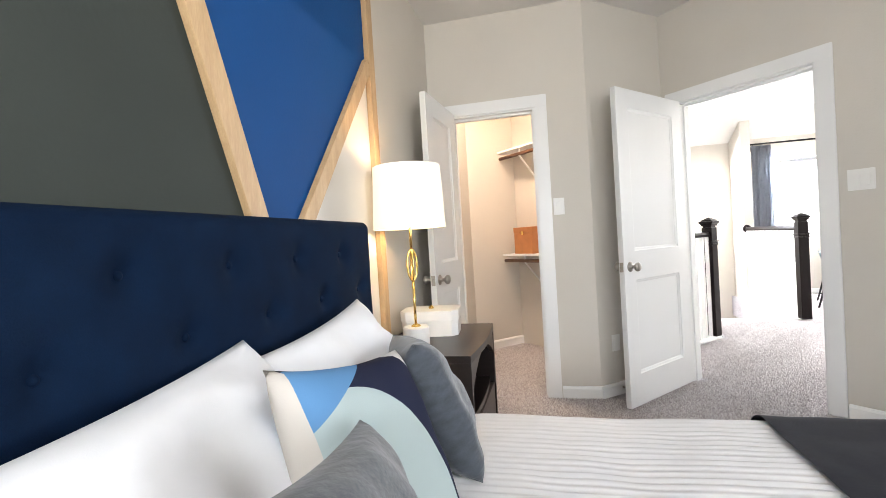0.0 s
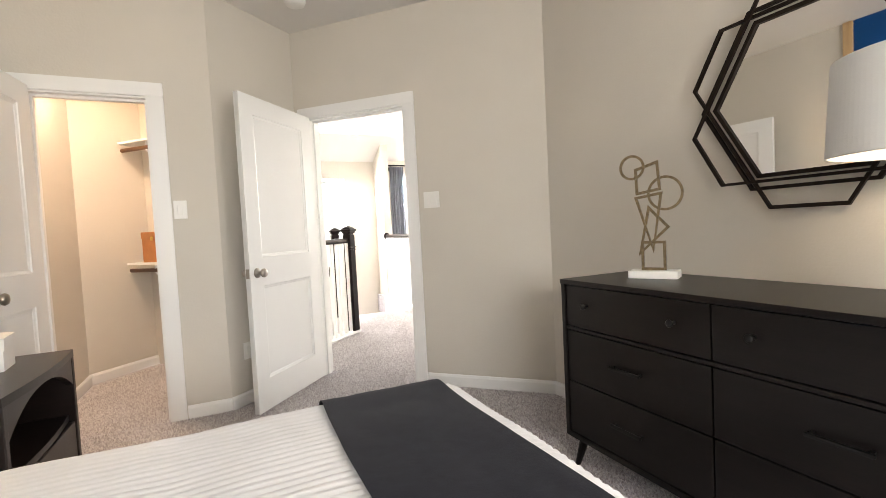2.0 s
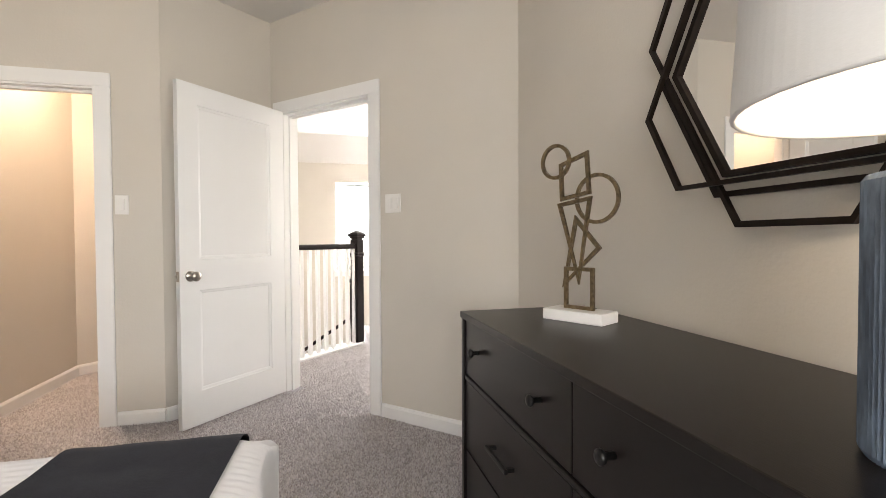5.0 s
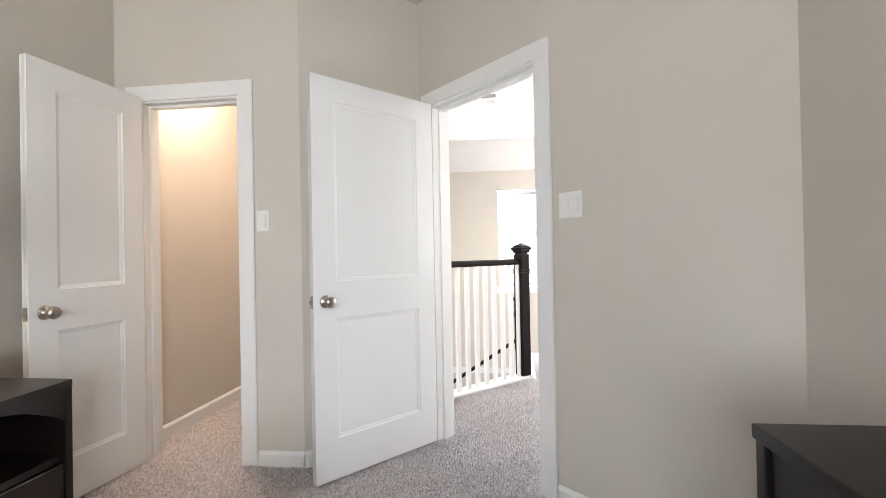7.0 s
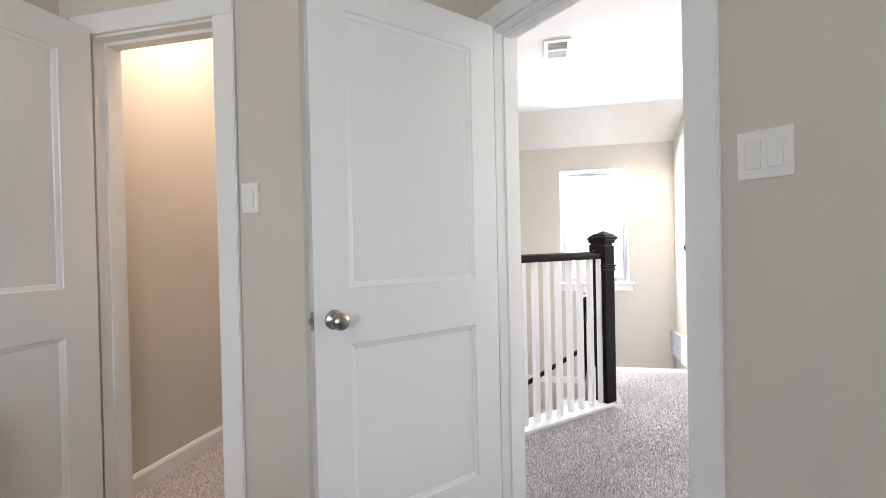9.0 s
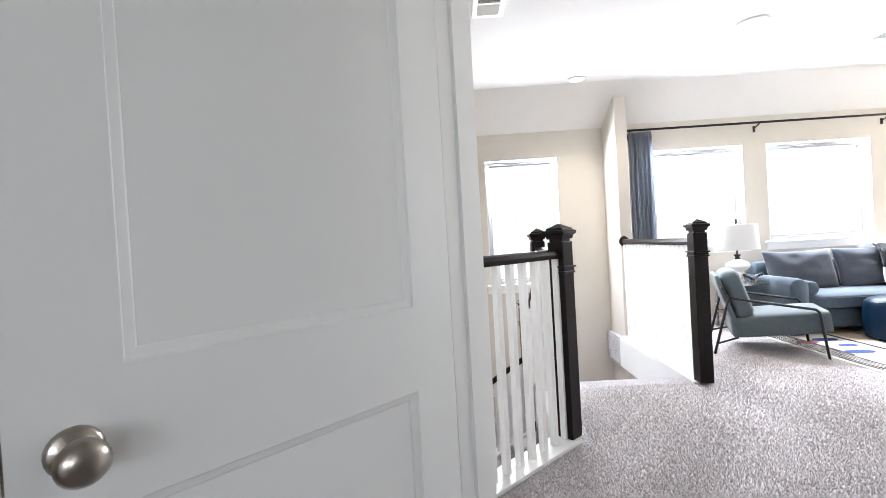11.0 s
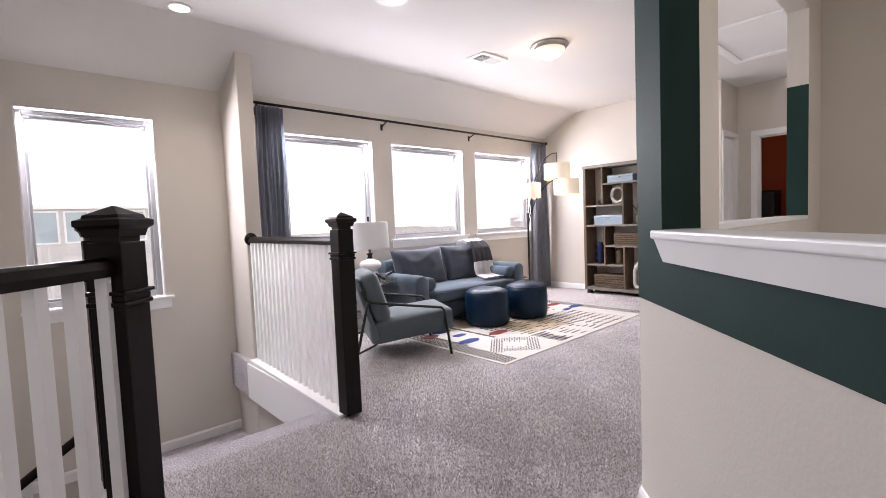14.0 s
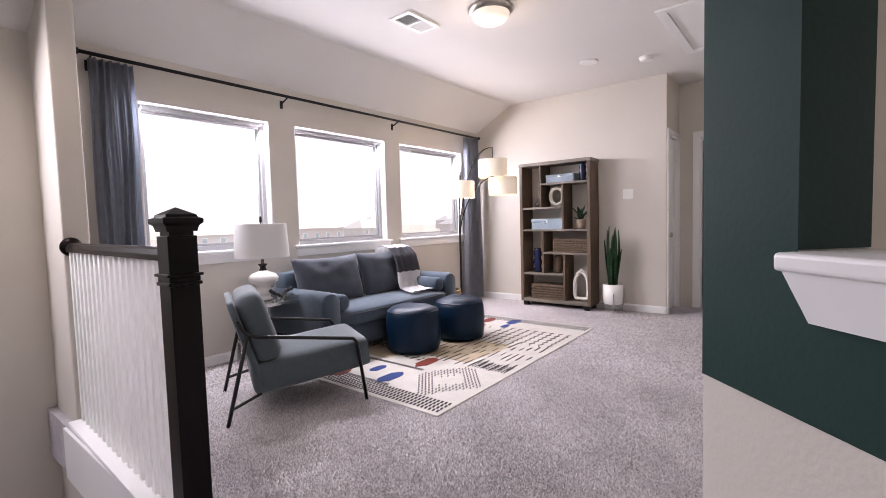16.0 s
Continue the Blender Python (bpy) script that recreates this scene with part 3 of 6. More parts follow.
casing("trim_closet_door", (-0.94, 3.35), (1, 0), (0, -1), 0.155, 0.75, 2.015)
casing("trim_bedroom_door", DW0, dD, (-R2, -R2), 0.118, 0.945, 2.025)
casing("trim_passage_door", (7.5, 5.50), (1, 0), (0, -1), 0.06, 0.56, 2.05, w=0.06)
casing("trim_orange_room_door", (8.1, 5.62), (0, -1), (-1, 0), 0.34, 0.74, 2.05, w=0.07)


def panel_door(name, label, w, h=2.01, th=0.035):
    """A two-panel door leaf; local x from the hinge to the free edge, y through its thickness, z up."""
    root = thing(name, label, "door")
    st, tr, lr, br = 0.122, 0.12, 0.185, 0.20
    zm = 0.80
    bm = bmesh.new()
    me = slab(0, w, -th / 2 + 0.012, th / 2 - 0.012, 0, h)
    bms = [me]
    for x0, x1, z0, z1 in ((0, st, 0, h), (w - st, w, 0, h), (st, w - st, 0, br), (st, w - st, h - tr, h), (st, w - st, zm, zm + lr)):
        bms.append(slab(x0, x1, -th / 2, th / 2, z0, z1))
    for z0, z1 in ((br, zm), (zm + lr, h - tr)):
        for s in (-1, 1):
            f = th / 2
            g = bmesh.new()
            rings = []
            for e, deep in ((0.0, 0.0005), (0.003, 0.005), (0.016, 0.009), (0.019, 0.0118)):
                rings.append([g.verts.new((x, s * (f - deep), z)) for x, z in ((st + e, z0 + e), (w - st - e, z0 + e), (w - st - e, z1 - e), (st + e, z1 - e))])
            for ov, iv in zip(rings, rings[1:]):
                for k in range(4):
                    g.faces.new((ov[k], ov[(k + 1) % 4], iv[(k + 1) % 4], iv[k]))
            bms.append(finish(g))
    part("leaf", merge(*bms), M_DOOR, root)
    for s in (-1, 1):
        prof = [(0.032, 0), (0.032, 0.004), (0.027, 0.008), (0.012, 0.012), (0.011, 0.030), (0.020, 0.036), (0.028, 0.046), (0.029, 0.054), (0.024, 0.063), (0.012, 0.068), (0.004, 0.069)]
        k = moved(lathe(prof, 24), pose(w - 0.065, s * th / 2, 0.888, -90 * s, 0, 0))
        part("door_knob", k, M_NICKEL, root, "brushed nickel door knob", True)
    part("latch_plate", slab(w - 0.0005, w + 0.0025, -0.012, 0.012, 0.858, 0.918), M_NICKEL, root)
    part("latch_bolt", slab(w + 0.002, w + 0.012, -0.006, 0.006, 0.878, 0.898, 0.003), M_NICKEL, root)
    for z in (0.22, 1.0, 1.80):
        part("hinge", merge(moved(lathe([(0.006, 0), (0.006, 0.09)], 10), pose(-0.004, -th / 2 - 0.004, z)), slab(-0.001, 0.03, -th / 2 - 0.0015, -th / 2 + 0.0005, z, z + 0.09)), M_NICKEL, root)
    bm.free()
    return root


def swing(root, hinge, free, lift=0.012):
    a, b = Vector(hinge), Vector(free)
    d = b - a
    root.matrix_basis = pose(a.x, a.y, lift, 0, 0, math.degrees(math.atan2(d.y, d.x)))


swing(panel_door("bedroom_door", "white two-panel bedroom door standing wide open", 0.778), V0 + dD * 0.134 + Vector((-R2, -R2)) * 0.02, (0.29, 3.143))
swing(panel_door("closet_door", "white two-panel closet door standing open against the wall", 0.588), (-0.768, 3.325), (-0.819, 2.735))
swing(panel_door("passage_door", "white closed two-panel door in the passage", 0.465), (8.043, 5.55), (7.57, 5.55))
tagged(setting("orange_room_wall", wall_mesh((9.4, 6.25), (9.4, 4.0), T, 0, CEIL), M_ORANGE), kind="structure")
setting("orange_room_shell", merge(wall_mesh((8.2, 6.15), (9.5, 6.15), T, 0, CEIL), wall_mesh((9.5, 4.1), (8.2, 4.1), T, 0, CEIL), slab(8.2, 9.5, 4.0, 6.25, CEIL, CEIL + 0.1)), M_ORANGE)
setting("orange_room_floor", slab(8.2, 9.5, 4.0, 6.25, -0.2, 0), M_CARPET)

# accent wall behind the bed: painted triangles between pine battens
AX = -0.94


def facet(name, pts, material, label):
    b = prism([(y, z) for y, z in pts], 0, 0.003)
    return setting(name, moved(b, Matrix(((0, 0, 1, AX), (1, 0, 0, 0), (0, 1, 0, 0), (0, 0, 0, 1)))), material, label)


def batten(p, q, w=0.062, t=0.024):
    a, b = Vector(p), Vector(q)
    d = (b - a).normalized()
    L = (b - a).length
    bm = slab(0, t, -w / 2, w / 2, 0, L, 0.003, 2)
    ang = math.atan2(d.x, d.y)
    return setting("batten", moved(bm, pose(AX + 0.003, a.x, a.y, -math.degrees(ang), 0, 0)), M_PINE, "natural pine batten on the accent wall")


# the strip lines run on behind the headboard and up to the ceiling
yR, zB, zT = 2.197, 0.09, CEIL
facet("accent_paint_blue", [(1.34, 1.046), (2.165, 2.02), (2.165, zT), (0.695, zT)], M_BLUE_ACC, "cobalt blue painted triangle")
facet("accent_paint_cream", [(1.34, zB), (2.165, zB), (2.165, 2.02), (1.34, 1.046)], M_CREAM_ACC, "cream painted triangle")
facet("accent_paint_charcoal", [(-0.2, zB), (1.34, zB), (1.34, 1.046), (0.695, zT), (-0.2, zT)], M_GREY_ACC, "charcoal green painted field")
batten((yR, zB), (yR, zT - 0.002), 0.066, 0.026)
batten((1.34, 1.016), (2.162, 1.985))
batten((1.34, 1.016), (0.705, zT - 0.03), 0.075)


# windows
def window(k, x0, x1, z0, z1, apron=True):
    y = YW
    w = thing(f"window_{k}", "white vinyl picture window with a plain sill", "window", (0, 0, 0))
    w["kind"] = "structure"
    f = 0.045
    bms = [slab(x0, x0 + f, y + 0.075, y + 0.15, z0, z1, 0.004), slab(x1 - f, x1, y + 0.075, y + 0.15, z0, z1, 0.004), slab(x0 + f, x1 - f, y + 0.075, y + 0.15, z0, z0 + f, 0.004), slab(x0 + f, x1 - f, y + 0.075, y + 0.15, z1 - f, z1, 0.004)]
    g = 0.018
    X0, X1, Z0, Z1 = x0 + f, x1 - f, z0 + f, z1 - f
    bms += [slab(X0, X0 + g, y + 0.095, y + 0.13, Z0, Z1), slab(X1 - g, X1, y + 0.095, y + 0.13, Z0, Z1), slab(X0 + g, X1 - g, y + 0.095, y + 0.13, Z0, Z0 + g), slab(X0 + g, X1 - g, y + 0.095, y + 0.13, Z1 - g, Z1)]
    part("window_frame", merge(*bms), M_VINYL, w)
    pane = part("pane", slab(X0 + g * 0.5, X1 - g * 0.5, y + 0.110, y + 0.114, Z0 + g * 0.5, Z1 - g * 0.5), M_GLASS, w)
    pane.visible_shadow = False
    lin = [slab(x0 - 0.001, x0 + 0.010, y + 0.001, y + 0.076, z0, z1), slab(x1 - 0.010, x1 + 0.001, y + 0.001, y + 0.076, z0, z1), slab(x0 + 0.01, x1 - 0.01, y + 0.001, y + 0.076, z1 - 0.010, z1 + 0.001)]
    part("window_lining", merge(*lin), M_TRIM, w)
    part("window_sill", merge(slab(x0 - 0.055, x1 + 0.055, y - 0.035, y - 0.001, z0 - 0.022, z0 + 0.003, 0.006), slab(x0 + 0.001, x1 - 0.001, y - 0.002, y + 0.076, z0 - 0.001, z0 + 0.004), slab(x0 - 0.035, x1 + 0.035, y - 0.016, y - 0.001, z0 - 0.10, z0 - 0.0225, 0.004)), M_TRIM, w)


for k, (a, b, c, d) in enumerate(WINDOWS):
    window(k + 1, a, b, c, d)

# ---- stairs ----
RISE, RUN = 0.18, 0.285
st = []
for k in range(3):
    st.append(slab(1.50, 2.58, 6.19 + RUN * k, 6.19 + RUN * (k + 1) + 0.025, -RISE * (k + 1) - 0.25, -RISE * (k + 1), 0.018, 2))
st.append(slab(1.44, 2.58, 6.19 + RUN * 3, YW, -RISE * 4 - 0.25, -RISE * 4, 0.018, 2))
for k in range(11):
    st.append(slab(1.44 - 0.27 * (k + 1) - 0.025, 1.44 - 0.27 * k, 7.06, YW, -RISE * (5 + k) - 0.25, -RISE * (5 + k), 0.018, 2))
setting("stairs", merge(*st), M_CARPET, "carpeted stairs turning at a landing")


def newel(name, x, y, z0, z1, label):
    root = thing(name, label, "newel post", (x, y, z0))
    h = z1 - z0
    s = 0.049
    part("post", slab(-s, s, -s, s, 0, h - 0.10, 0.004), M_NEWEL, root)

    def ring(half, za, zb):
        return slab(-half, half, -half, half, za, zb, 0.004, 2)
    part("collar", merge(ring(0.056, h - 0.275, h - 0.262), ring(0.052, h - 0.262, h - 0.243), ring(0.060, h - 0.243, h - 0.232)), M_NEWEL, root)
    part("neck", slab(-0.040, 0.040, -0.040, 0.040, h - 0.10, h - 0.07), M_NEWEL, root)
    cap = bmesh.new()
    rows = [(0.050, h - 0.085), (0.055, h - 0.065), (0.066, h - 0.055), (0.066, h - 0.040), (0.052, h - 0.034), (0.050, h - 0.026), (0.002, h)]
    rings = [[cap.verts.new((sx * q, sy * q, z)) for sx, sy in ((-1, -1), (1, -1), (1, 1), (-1, 1))] for q, z in rows]
    for a, b in zip(rings, rings[1:]):
        for k in range(4):
            cap.faces.new((a[k], a[(k + 1) % 4], b[(k + 1) % 4], b[k]))
    cap.faces.new(rings[0])
    cap.faces.new(rings[-1])
    part("cap", finish(cap), M_NEWEL, root)
    return root


N1, N1B, N2, NL = (1.402, 5.185), (1.44, 6.13), (2.567, 6.00), (1.44, 7.06)
newel("newel_post", *N1, 0.02, 1.203, "dark stained square newel post beside the stair opening").matrix_basis @= pose(0, 0, 0, 0, 0, 45)
newel("newel_post", *N1B, 0.02, 1.203, "dark stained square newel post at the stair top")
newel("newel_post", *N2, 0.02, 1.203, "dark stained square newel post on the loft side")
newel("newel_post", *NL, -0.72, 0.56, "dark stained square newel post at the landing")


def railing(name, a, b, za, zb, label, rail_h=1.062, base_h=0.02, count=12, rosette=False, dark_end=True):
    """A guard: dark rounded handrail, white square balusters, a white shoe on the floor edge; za and zb: floor heights at a and b."""
    a, b = Vector(a), Vector(b)
    L = (b - a).length
    ang = math.degrees(math.atan2(b.y - a.y, b.x - a.x))
    root = thing(name, label, "railing", (a.x, a.y, 0), ang)
    k = (zb - za) / L

    def sheared(bm):
        for v in bm.verts:
            v.co.z += za + k * v.co.x
        return bm
    prof = [(-0.028, 0), (-0.030, 0.022), (-0.022, 0.042), (-0.008, 0.050), (0.008, 0.050), (0.022, 0.042), (0.030, 0.022), (0.028, 0)]
    bm = bmesh.new()
    rings = [[bm.verts.new((x, y, rail_h - 0.05 + z)) for y, z in prof] for x in (0, L)]
    for q in range(8):
        bm.faces.new((rings[0][q], rings[0][(q + 1) % 8], rings[1][(q + 1) % 8], rings[1][q]))
    bm.faces.new(rings[0])
    bm.faces.new(rings[1])
    part("handrail", sheared(finish(bm)), M_NEWEL, root, "dark stained handrail")
    part("shoe", sheared(slab(0, L, -0.075, 0.075, 0.0, 0.022, 0.004)), M_TRIM, root, "white shoe board")
    for q in range(count):
        x = L * (q + 0.5) / count
        part("baluster", sheared(slab(x - 0.016, x + 0.016, -0.016, 0.016, 0.02, rail_h - 0.045)), M_TRIM, root)
    if rosette:
        part("rosette", moved(lathe([(0.052, 0), (0.055, 0.008), (0.050, 0.016), (0.034, 0.022), (0.03, 0.03)], 24), pose(L, 0, rail_h - 0.022, 0, -90, 0)), M_NEWEL, root, "dark round rosette on the wall", True)
    return root


railing("hall_railing", (0.475, 4.255), N1, 0.0, 0.0, "white baluster railing with dark handrail beside the hall", count=13)
railing("stair_head_railing", N1, N1B, 0, 0, "white baluster railing with dark handrail at the stair head", count=8)
railing("loft_railing", N2, (2.615, 7.60), 0, 0, "white baluster railing with dark handrail along the loft", count=19, rosette=True)
railing("stair_railing", N1B, NL, 0.02, -0.66, "white sloping stair railing with dark handrail", rail_h=0.92, count=8)
railing("lower_stair_railing", NL, (-1.3, 7.06), -0.72, -0.72 - 0.18 / 0.27 * 2.74, "white sloping railing with dark handrail of the lower flight", rail_h=0.74, count=22)
setting("trim_knee_wall", merge(slab(2.515, 2.635, 6.04, 7.60, -0.30, -0.002, 0.003)), M_TRIM, "white fascia under the loft railing")
setting("trim_stair_skirt", merge(slab(1.37, 1.50, 5.23, 6.19, -0.30, -0.002), ), M_TRIM)

# ---- bedroom things ----
bed = thing("bed", "queen bed with navy tufted headboard and white ribbed duvet", "bed", (0, 0, 0))
BX0, BX1, BY0, BY1, BZ = -0.80, 0.975, 0.30, 1.705, 0.545


def duvet():
    bm = bmesh.new()
    nx, ny = 60, 230
    grid = []
    for j in range(ny + 1):
        row = []
        for i in range(nx + 1):
            u, v = i / nx, j / ny
            # arc length across: side drop, top, side drop
            drop, r = 0.34, 0.06
            wid = BY1 - BY0
            s = v * (wid + 2 * drop) - drop
            if s < 0:
                y, z = BY0 - 0.015 * math.sin(u * 19) * (-s / drop), BZ + s
            elif s > wid:
                y, z = BY1 + 0.012 * math.sin(u * 23 + 1) * ((s - wid) / drop), BZ - (s - wid)
            else:
                y, z = BY0 + s, BZ
            ln = BX1 - BX0
            q = u * (ln + 0.34)
            x, zz = (BX0 + q, 0.0) if q < ln else (BX1 + 0.01 * math.sin(v * 31), -(q - ln))
            z2 = min(z, BZ + zz) if zz < 0 else z
            dist = min(s + 1e-4, wid - s + 1e-4) if 0 <= s <= wid else 0
            edge = max(0.0, 1 - dist / 0.10) if 0 <= s <= wid else 1.0
            edx = max(0.0, 1 - max(0.0, ln - q) / 0.12)
            top = 0 <= s <= wid and q < ln
            z2 -= 0.035 * edge ** 2 * top + 0.035 * edx ** 2 * top
            z2 -= 0.035 * (not top)
            rib = 0.0028 * math.sin(2 * math.pi * s / 0.030) * top
            soft = 0.010 * noise.noise(Vector((x * 2.1, y * 2.6, 0.3))) + 0.004 * noise.noise(Vector((x * 9, y * 7, 1.3)))
            row.append(bm.verts.new((x, y, z2 + rib + soft * top)))
        grid.append(row)
    for j in range(ny):
        for i in range(nx):
            bm.faces.new((grid[j][i], grid[j][i + 1], grid[j + 1][i + 1], grid[j + 1][i]))
    return finish(bm)


part("duvet", duvet(), M_WHITE_FAB, bed, "white duvet with raised ribs", True)
part("mattress", slab(BX0 - 0.02, BX1 - 0.02, BY0 + 0.02, BY1 - 0.02, 0.26, 0.495, 0.05, 3), M_WHITE_FAB, bed)
part("bed_base", slab(BX0 - 0.02, BX1 - 0.03, BY0 + 0.03, BY1 - 0.03, 0.06, 0.258, 0.01), M_HEAD, bed, "navy upholstered bed base")
for lx, ly in ((-0.7, 0.4), (-0.7, 1.62), (0.85, 0.4), (0.85, 1.62)):
    part("leg", moved(lathe([(0.022, 0), (0.03, 0.062)], 14), pose(lx, ly, 0)), M_ESPRESSO, bed)


def headboard():
    bm = bmesh.new()
    y0, y1, z0, z1, xf = 0.10, 1.86, 0.10, 1.230, -0.835
    ny, nz = 150, 100
    tufts = []
    for r, z in enumerate((1.11, 0.97, 0.83, 0.69)):
        for k in range(7):
            tufts.append((0.26 + 0.285 * k - (0.14 if r % 2 == 0 else 0.0) + 0.07, z))
    grid = []
    for j in range(nz + 1):
        row = []
        for i in range(ny + 1):
            y, z = y0 + (y1 - y0) * i / ny, z0 + (z1 - z0) * j / nz
            e = min(y - y0, y1 - y, z1 - z)
            x = xf - 0.03 * max(0.0, 1 - e / 0.03) ** 2
            for ty, tz in tufts:
                if y0 + 0.06 < ty < y1 - 0.05:
                    d2 = (y - ty) ** 2 + (z - tz) ** 2
                    x -= 0.020 * math.exp(-d2 / 0.0011) + 0.007 * math.exp(-d2 / 0.006)
            row.append(bm.verts.new((x, y, z)))
        grid.append(row)
    for j in range(nz):
        for i in range(ny):
            bm.faces.new((grid[j][i], grid[j][i + 1], grid[j + 1][i + 1], grid[j + 1][i]))
    rim = [e for e in bm.edges if len(e.link_faces) == 1]
    ext = bmesh.ops.extrude_edge_only(bm, edges=rim)
    for v in ext["geom"]:
        if isinstance(v, bmesh.types.BMVert):
            v.co.x = -0.91
    return finish(bm), [t for t in tufts if y0 + 0.06 < t[0] < y1 - 0.05]


hb, tufts = headboard()
hbo = part("headboard", hb, M_HEAD, bed, "navy velvet tufted headboard", True)
for ty, tz in tufts:
    part("button", moved(lathe([(0.010, 0), (0.009, 0.004), (0.004, 0.007)], 10), pose(-0.862, ty, tz, 0, 90, 0)), M_HEAD, hbo, "", True)


def pillow(name, label, w, h, t, at, face, lean, roll, material, wobble=0.012, seed=0.0, n=28):
    """A pillow whose front looks along face (degrees), leaning back."""
    root = thing(name, label, "pillow", at)
    root.matrix_basis = pose(*at) @ pose(0, 0, 0, 0, 0, face + 90) @ pose(0, 0, 0, -lean, 0, 0) @ pose(0, 0, 0, 0, roll, 0)
    bm = cushion(w, h, t, n, 2.6, wobble, seed)
    part("cover", bm, material, root, "", True)
    return root


pillow("bed_pillow", "white cotton pillow leaning on the navy headboard", 0.80, 0.50, 0.20, (-0.66, 0.66, 0.715), 2, 36, -3, M_WHITE_FAB, 0.030, 1.0)
pillow("bed_pillow", "white cotton pillow with a raised corner by the nightstand", 0.66, 0.48, 0.17, (-0.68, 1.29, 0.715), -4, 30, -6, M_WHITE_FAB, 0.030, 5.0)
pillow("accent_pillow", "patchwork pillow in blue, seafoam, navy and white", 0.38, 0.45, 0.16, (-0.475, 0.94, 0.705), -14, 28, 9, patchwork(0.38, 0.45), 0.008, 2.0)
pillow("velvet_pillow", "slate grey crinkled velvet pillow beside the patchwork pillow", 0.40, 0.37, 0.16, (-0.47, 1.34, 0.70), 30, 22, 8, M_GREY_FAB, 0.014, 3.0)
pillow("velvet_pillow", "slate grey crinkled velvet pillow in front of the others", 0.50, 0.38, 0.15, (-0.315, 0.55, 0.735), 16, 24, 14, M_GREY_FAB, 0.014, 4.0)


def throw_blanket():
    bm = bmesh.new()
    nx, ny = 26, 130
    x0, x1 = 0.455, 0.893
    L = BY1 - BY0
    drop = 0.30
    grid = []
    for j in range(ny + 1):
        row = []
        s = -drop + (L + 2 * drop) * j / ny
        for i in range(nx + 1):
            x = x0 + (x1 - x0) * i / nx + 0.008 * math.sin(s * 5)
            if s < 0:
                y, z = BY0 - 0.022, BZ - 0.035 + s
            elif s > L:
                y, z = BY1 + 0.022, BZ - 0.035 - (s - L)
            else:
                y = BY0 - 0.012 + s * (L + 0.024) / L
                e = max(0.0, 1 - min(s, L - s) / 0.09)
                z = BZ - 0.035 * e ** 2 * 0.9
            edx = max(0.0, 1 - max(0.0, BX1 - x) / 0.12)
            z -= 0.033 * edx ** 2
            soft = 0.010 * noise.noise(Vector((x * 2.1, y * 2.6, 0.3)))
            fold = 0.006 * abs(noise.noise(Vector((x * 7, y * 4, 5))))
            row.append(bm.verts.new((x, y, z + 0.010 + soft + fold)))
        grid.append(row)
    for j in range(ny):
        for i in range(nx):
            bm.faces.new((grid[j][i], grid[j][i + 1], grid[j + 1][i + 1], grid[j + 1][i]))
    bmesh.ops.solidify(bm, geom=bm.faces[:], thickness=0.006)
    return finish(bm)


tagged(part("throw_blanket", throw_blanket(), M_THROW, None, "", True), "charcoal woven throw laid across the foot of the bed", "blanket")


# nightstand: espresso block with an open curved front
def nightstand():
    root = thing("nightstand", "dark walnut nightstand with a curved front and open shelf", "nightstand", (-0.675, 2.255, 0))
    d, w, h = 0.47, 0.70, 0.668
    x0, x1, y0, y1 = -d / 2, d / 2, -w / 2, w / 2

    def bowed(z0, z1, inset=0.0):
        pts = [(x0, y0), (x1 - 0.02, y0)]
        for k in range(13):
            t = k / 12
            pts.append((x1 - 0.02 + 0.02 * math.sin(math.pi * t) - inset, y0 + w * t))
        pts += [(x0, y1)]
        return prism(pts, z0, z1)
    part("top", bowed(h - 0.03, h), M_NIGHT, root)
    part("shelf", bowed(0.36, 0.385, 0.03), M_NIGHT, root)
    part("bottom", bowed(0.05, 0.075, 0.01), M_NIGHT, root)
    for s, yy in ((1, y0), (-1, y1)):
        part("side_panel", slab(x0, x1 - 0.02, min(yy, yy + s * 0.03), max(yy, yy + s * 0.03), 0.0, h - 0.03, 0.004), M_NIGHT, root)
    part("back_panel", slab(x0, x0 + 0.015, y0 + 0.03, y1 - 0.03, 0.05, h - 0.03), M_NIGHT, root)
    dr = slab(x1 - 0.05, x1 - 0.025, y0 + 0.034, y1 - 0.034, 0.08, 0.355, 0.004)
    part("drawer", dr, M_NIGHT, root)
    # arched apron under the top
    ap = bmesh.new()
    fr, bk = [], []
    for k in range(17):
        t = k / 16
        y = y0 + 0.03 + (w - 0.06) * t
        z = h - 0.03 - 0.02 - 0.10 * abs(2 * t - 1) ** 2.2
        fr.append((ap.verts.new((x1 - 0.022, y, h - 0.03)), ap.verts.new((x1 - 0.022, y, z))))
        bk.append((ap.verts.new((x1 - 0.045, y, h - 0.03)), ap.verts.new((x1 - 0.045, y, z))))
    for k in range(16):
        ap.faces.new((fr[k][0], fr[k + 1][0], fr[k + 1][1], fr[k][1]))
        ap.faces.new((bk[k][0], bk[k][1], bk[k + 1][1], bk[k + 1][0]))
        ap.faces.new((fr[k][1], fr[k + 1][1], bk[k + 1][1], bk[k][1]))
    part("arched_apron", finish(ap), M_NIGHT, root)
    return root


nightstand()


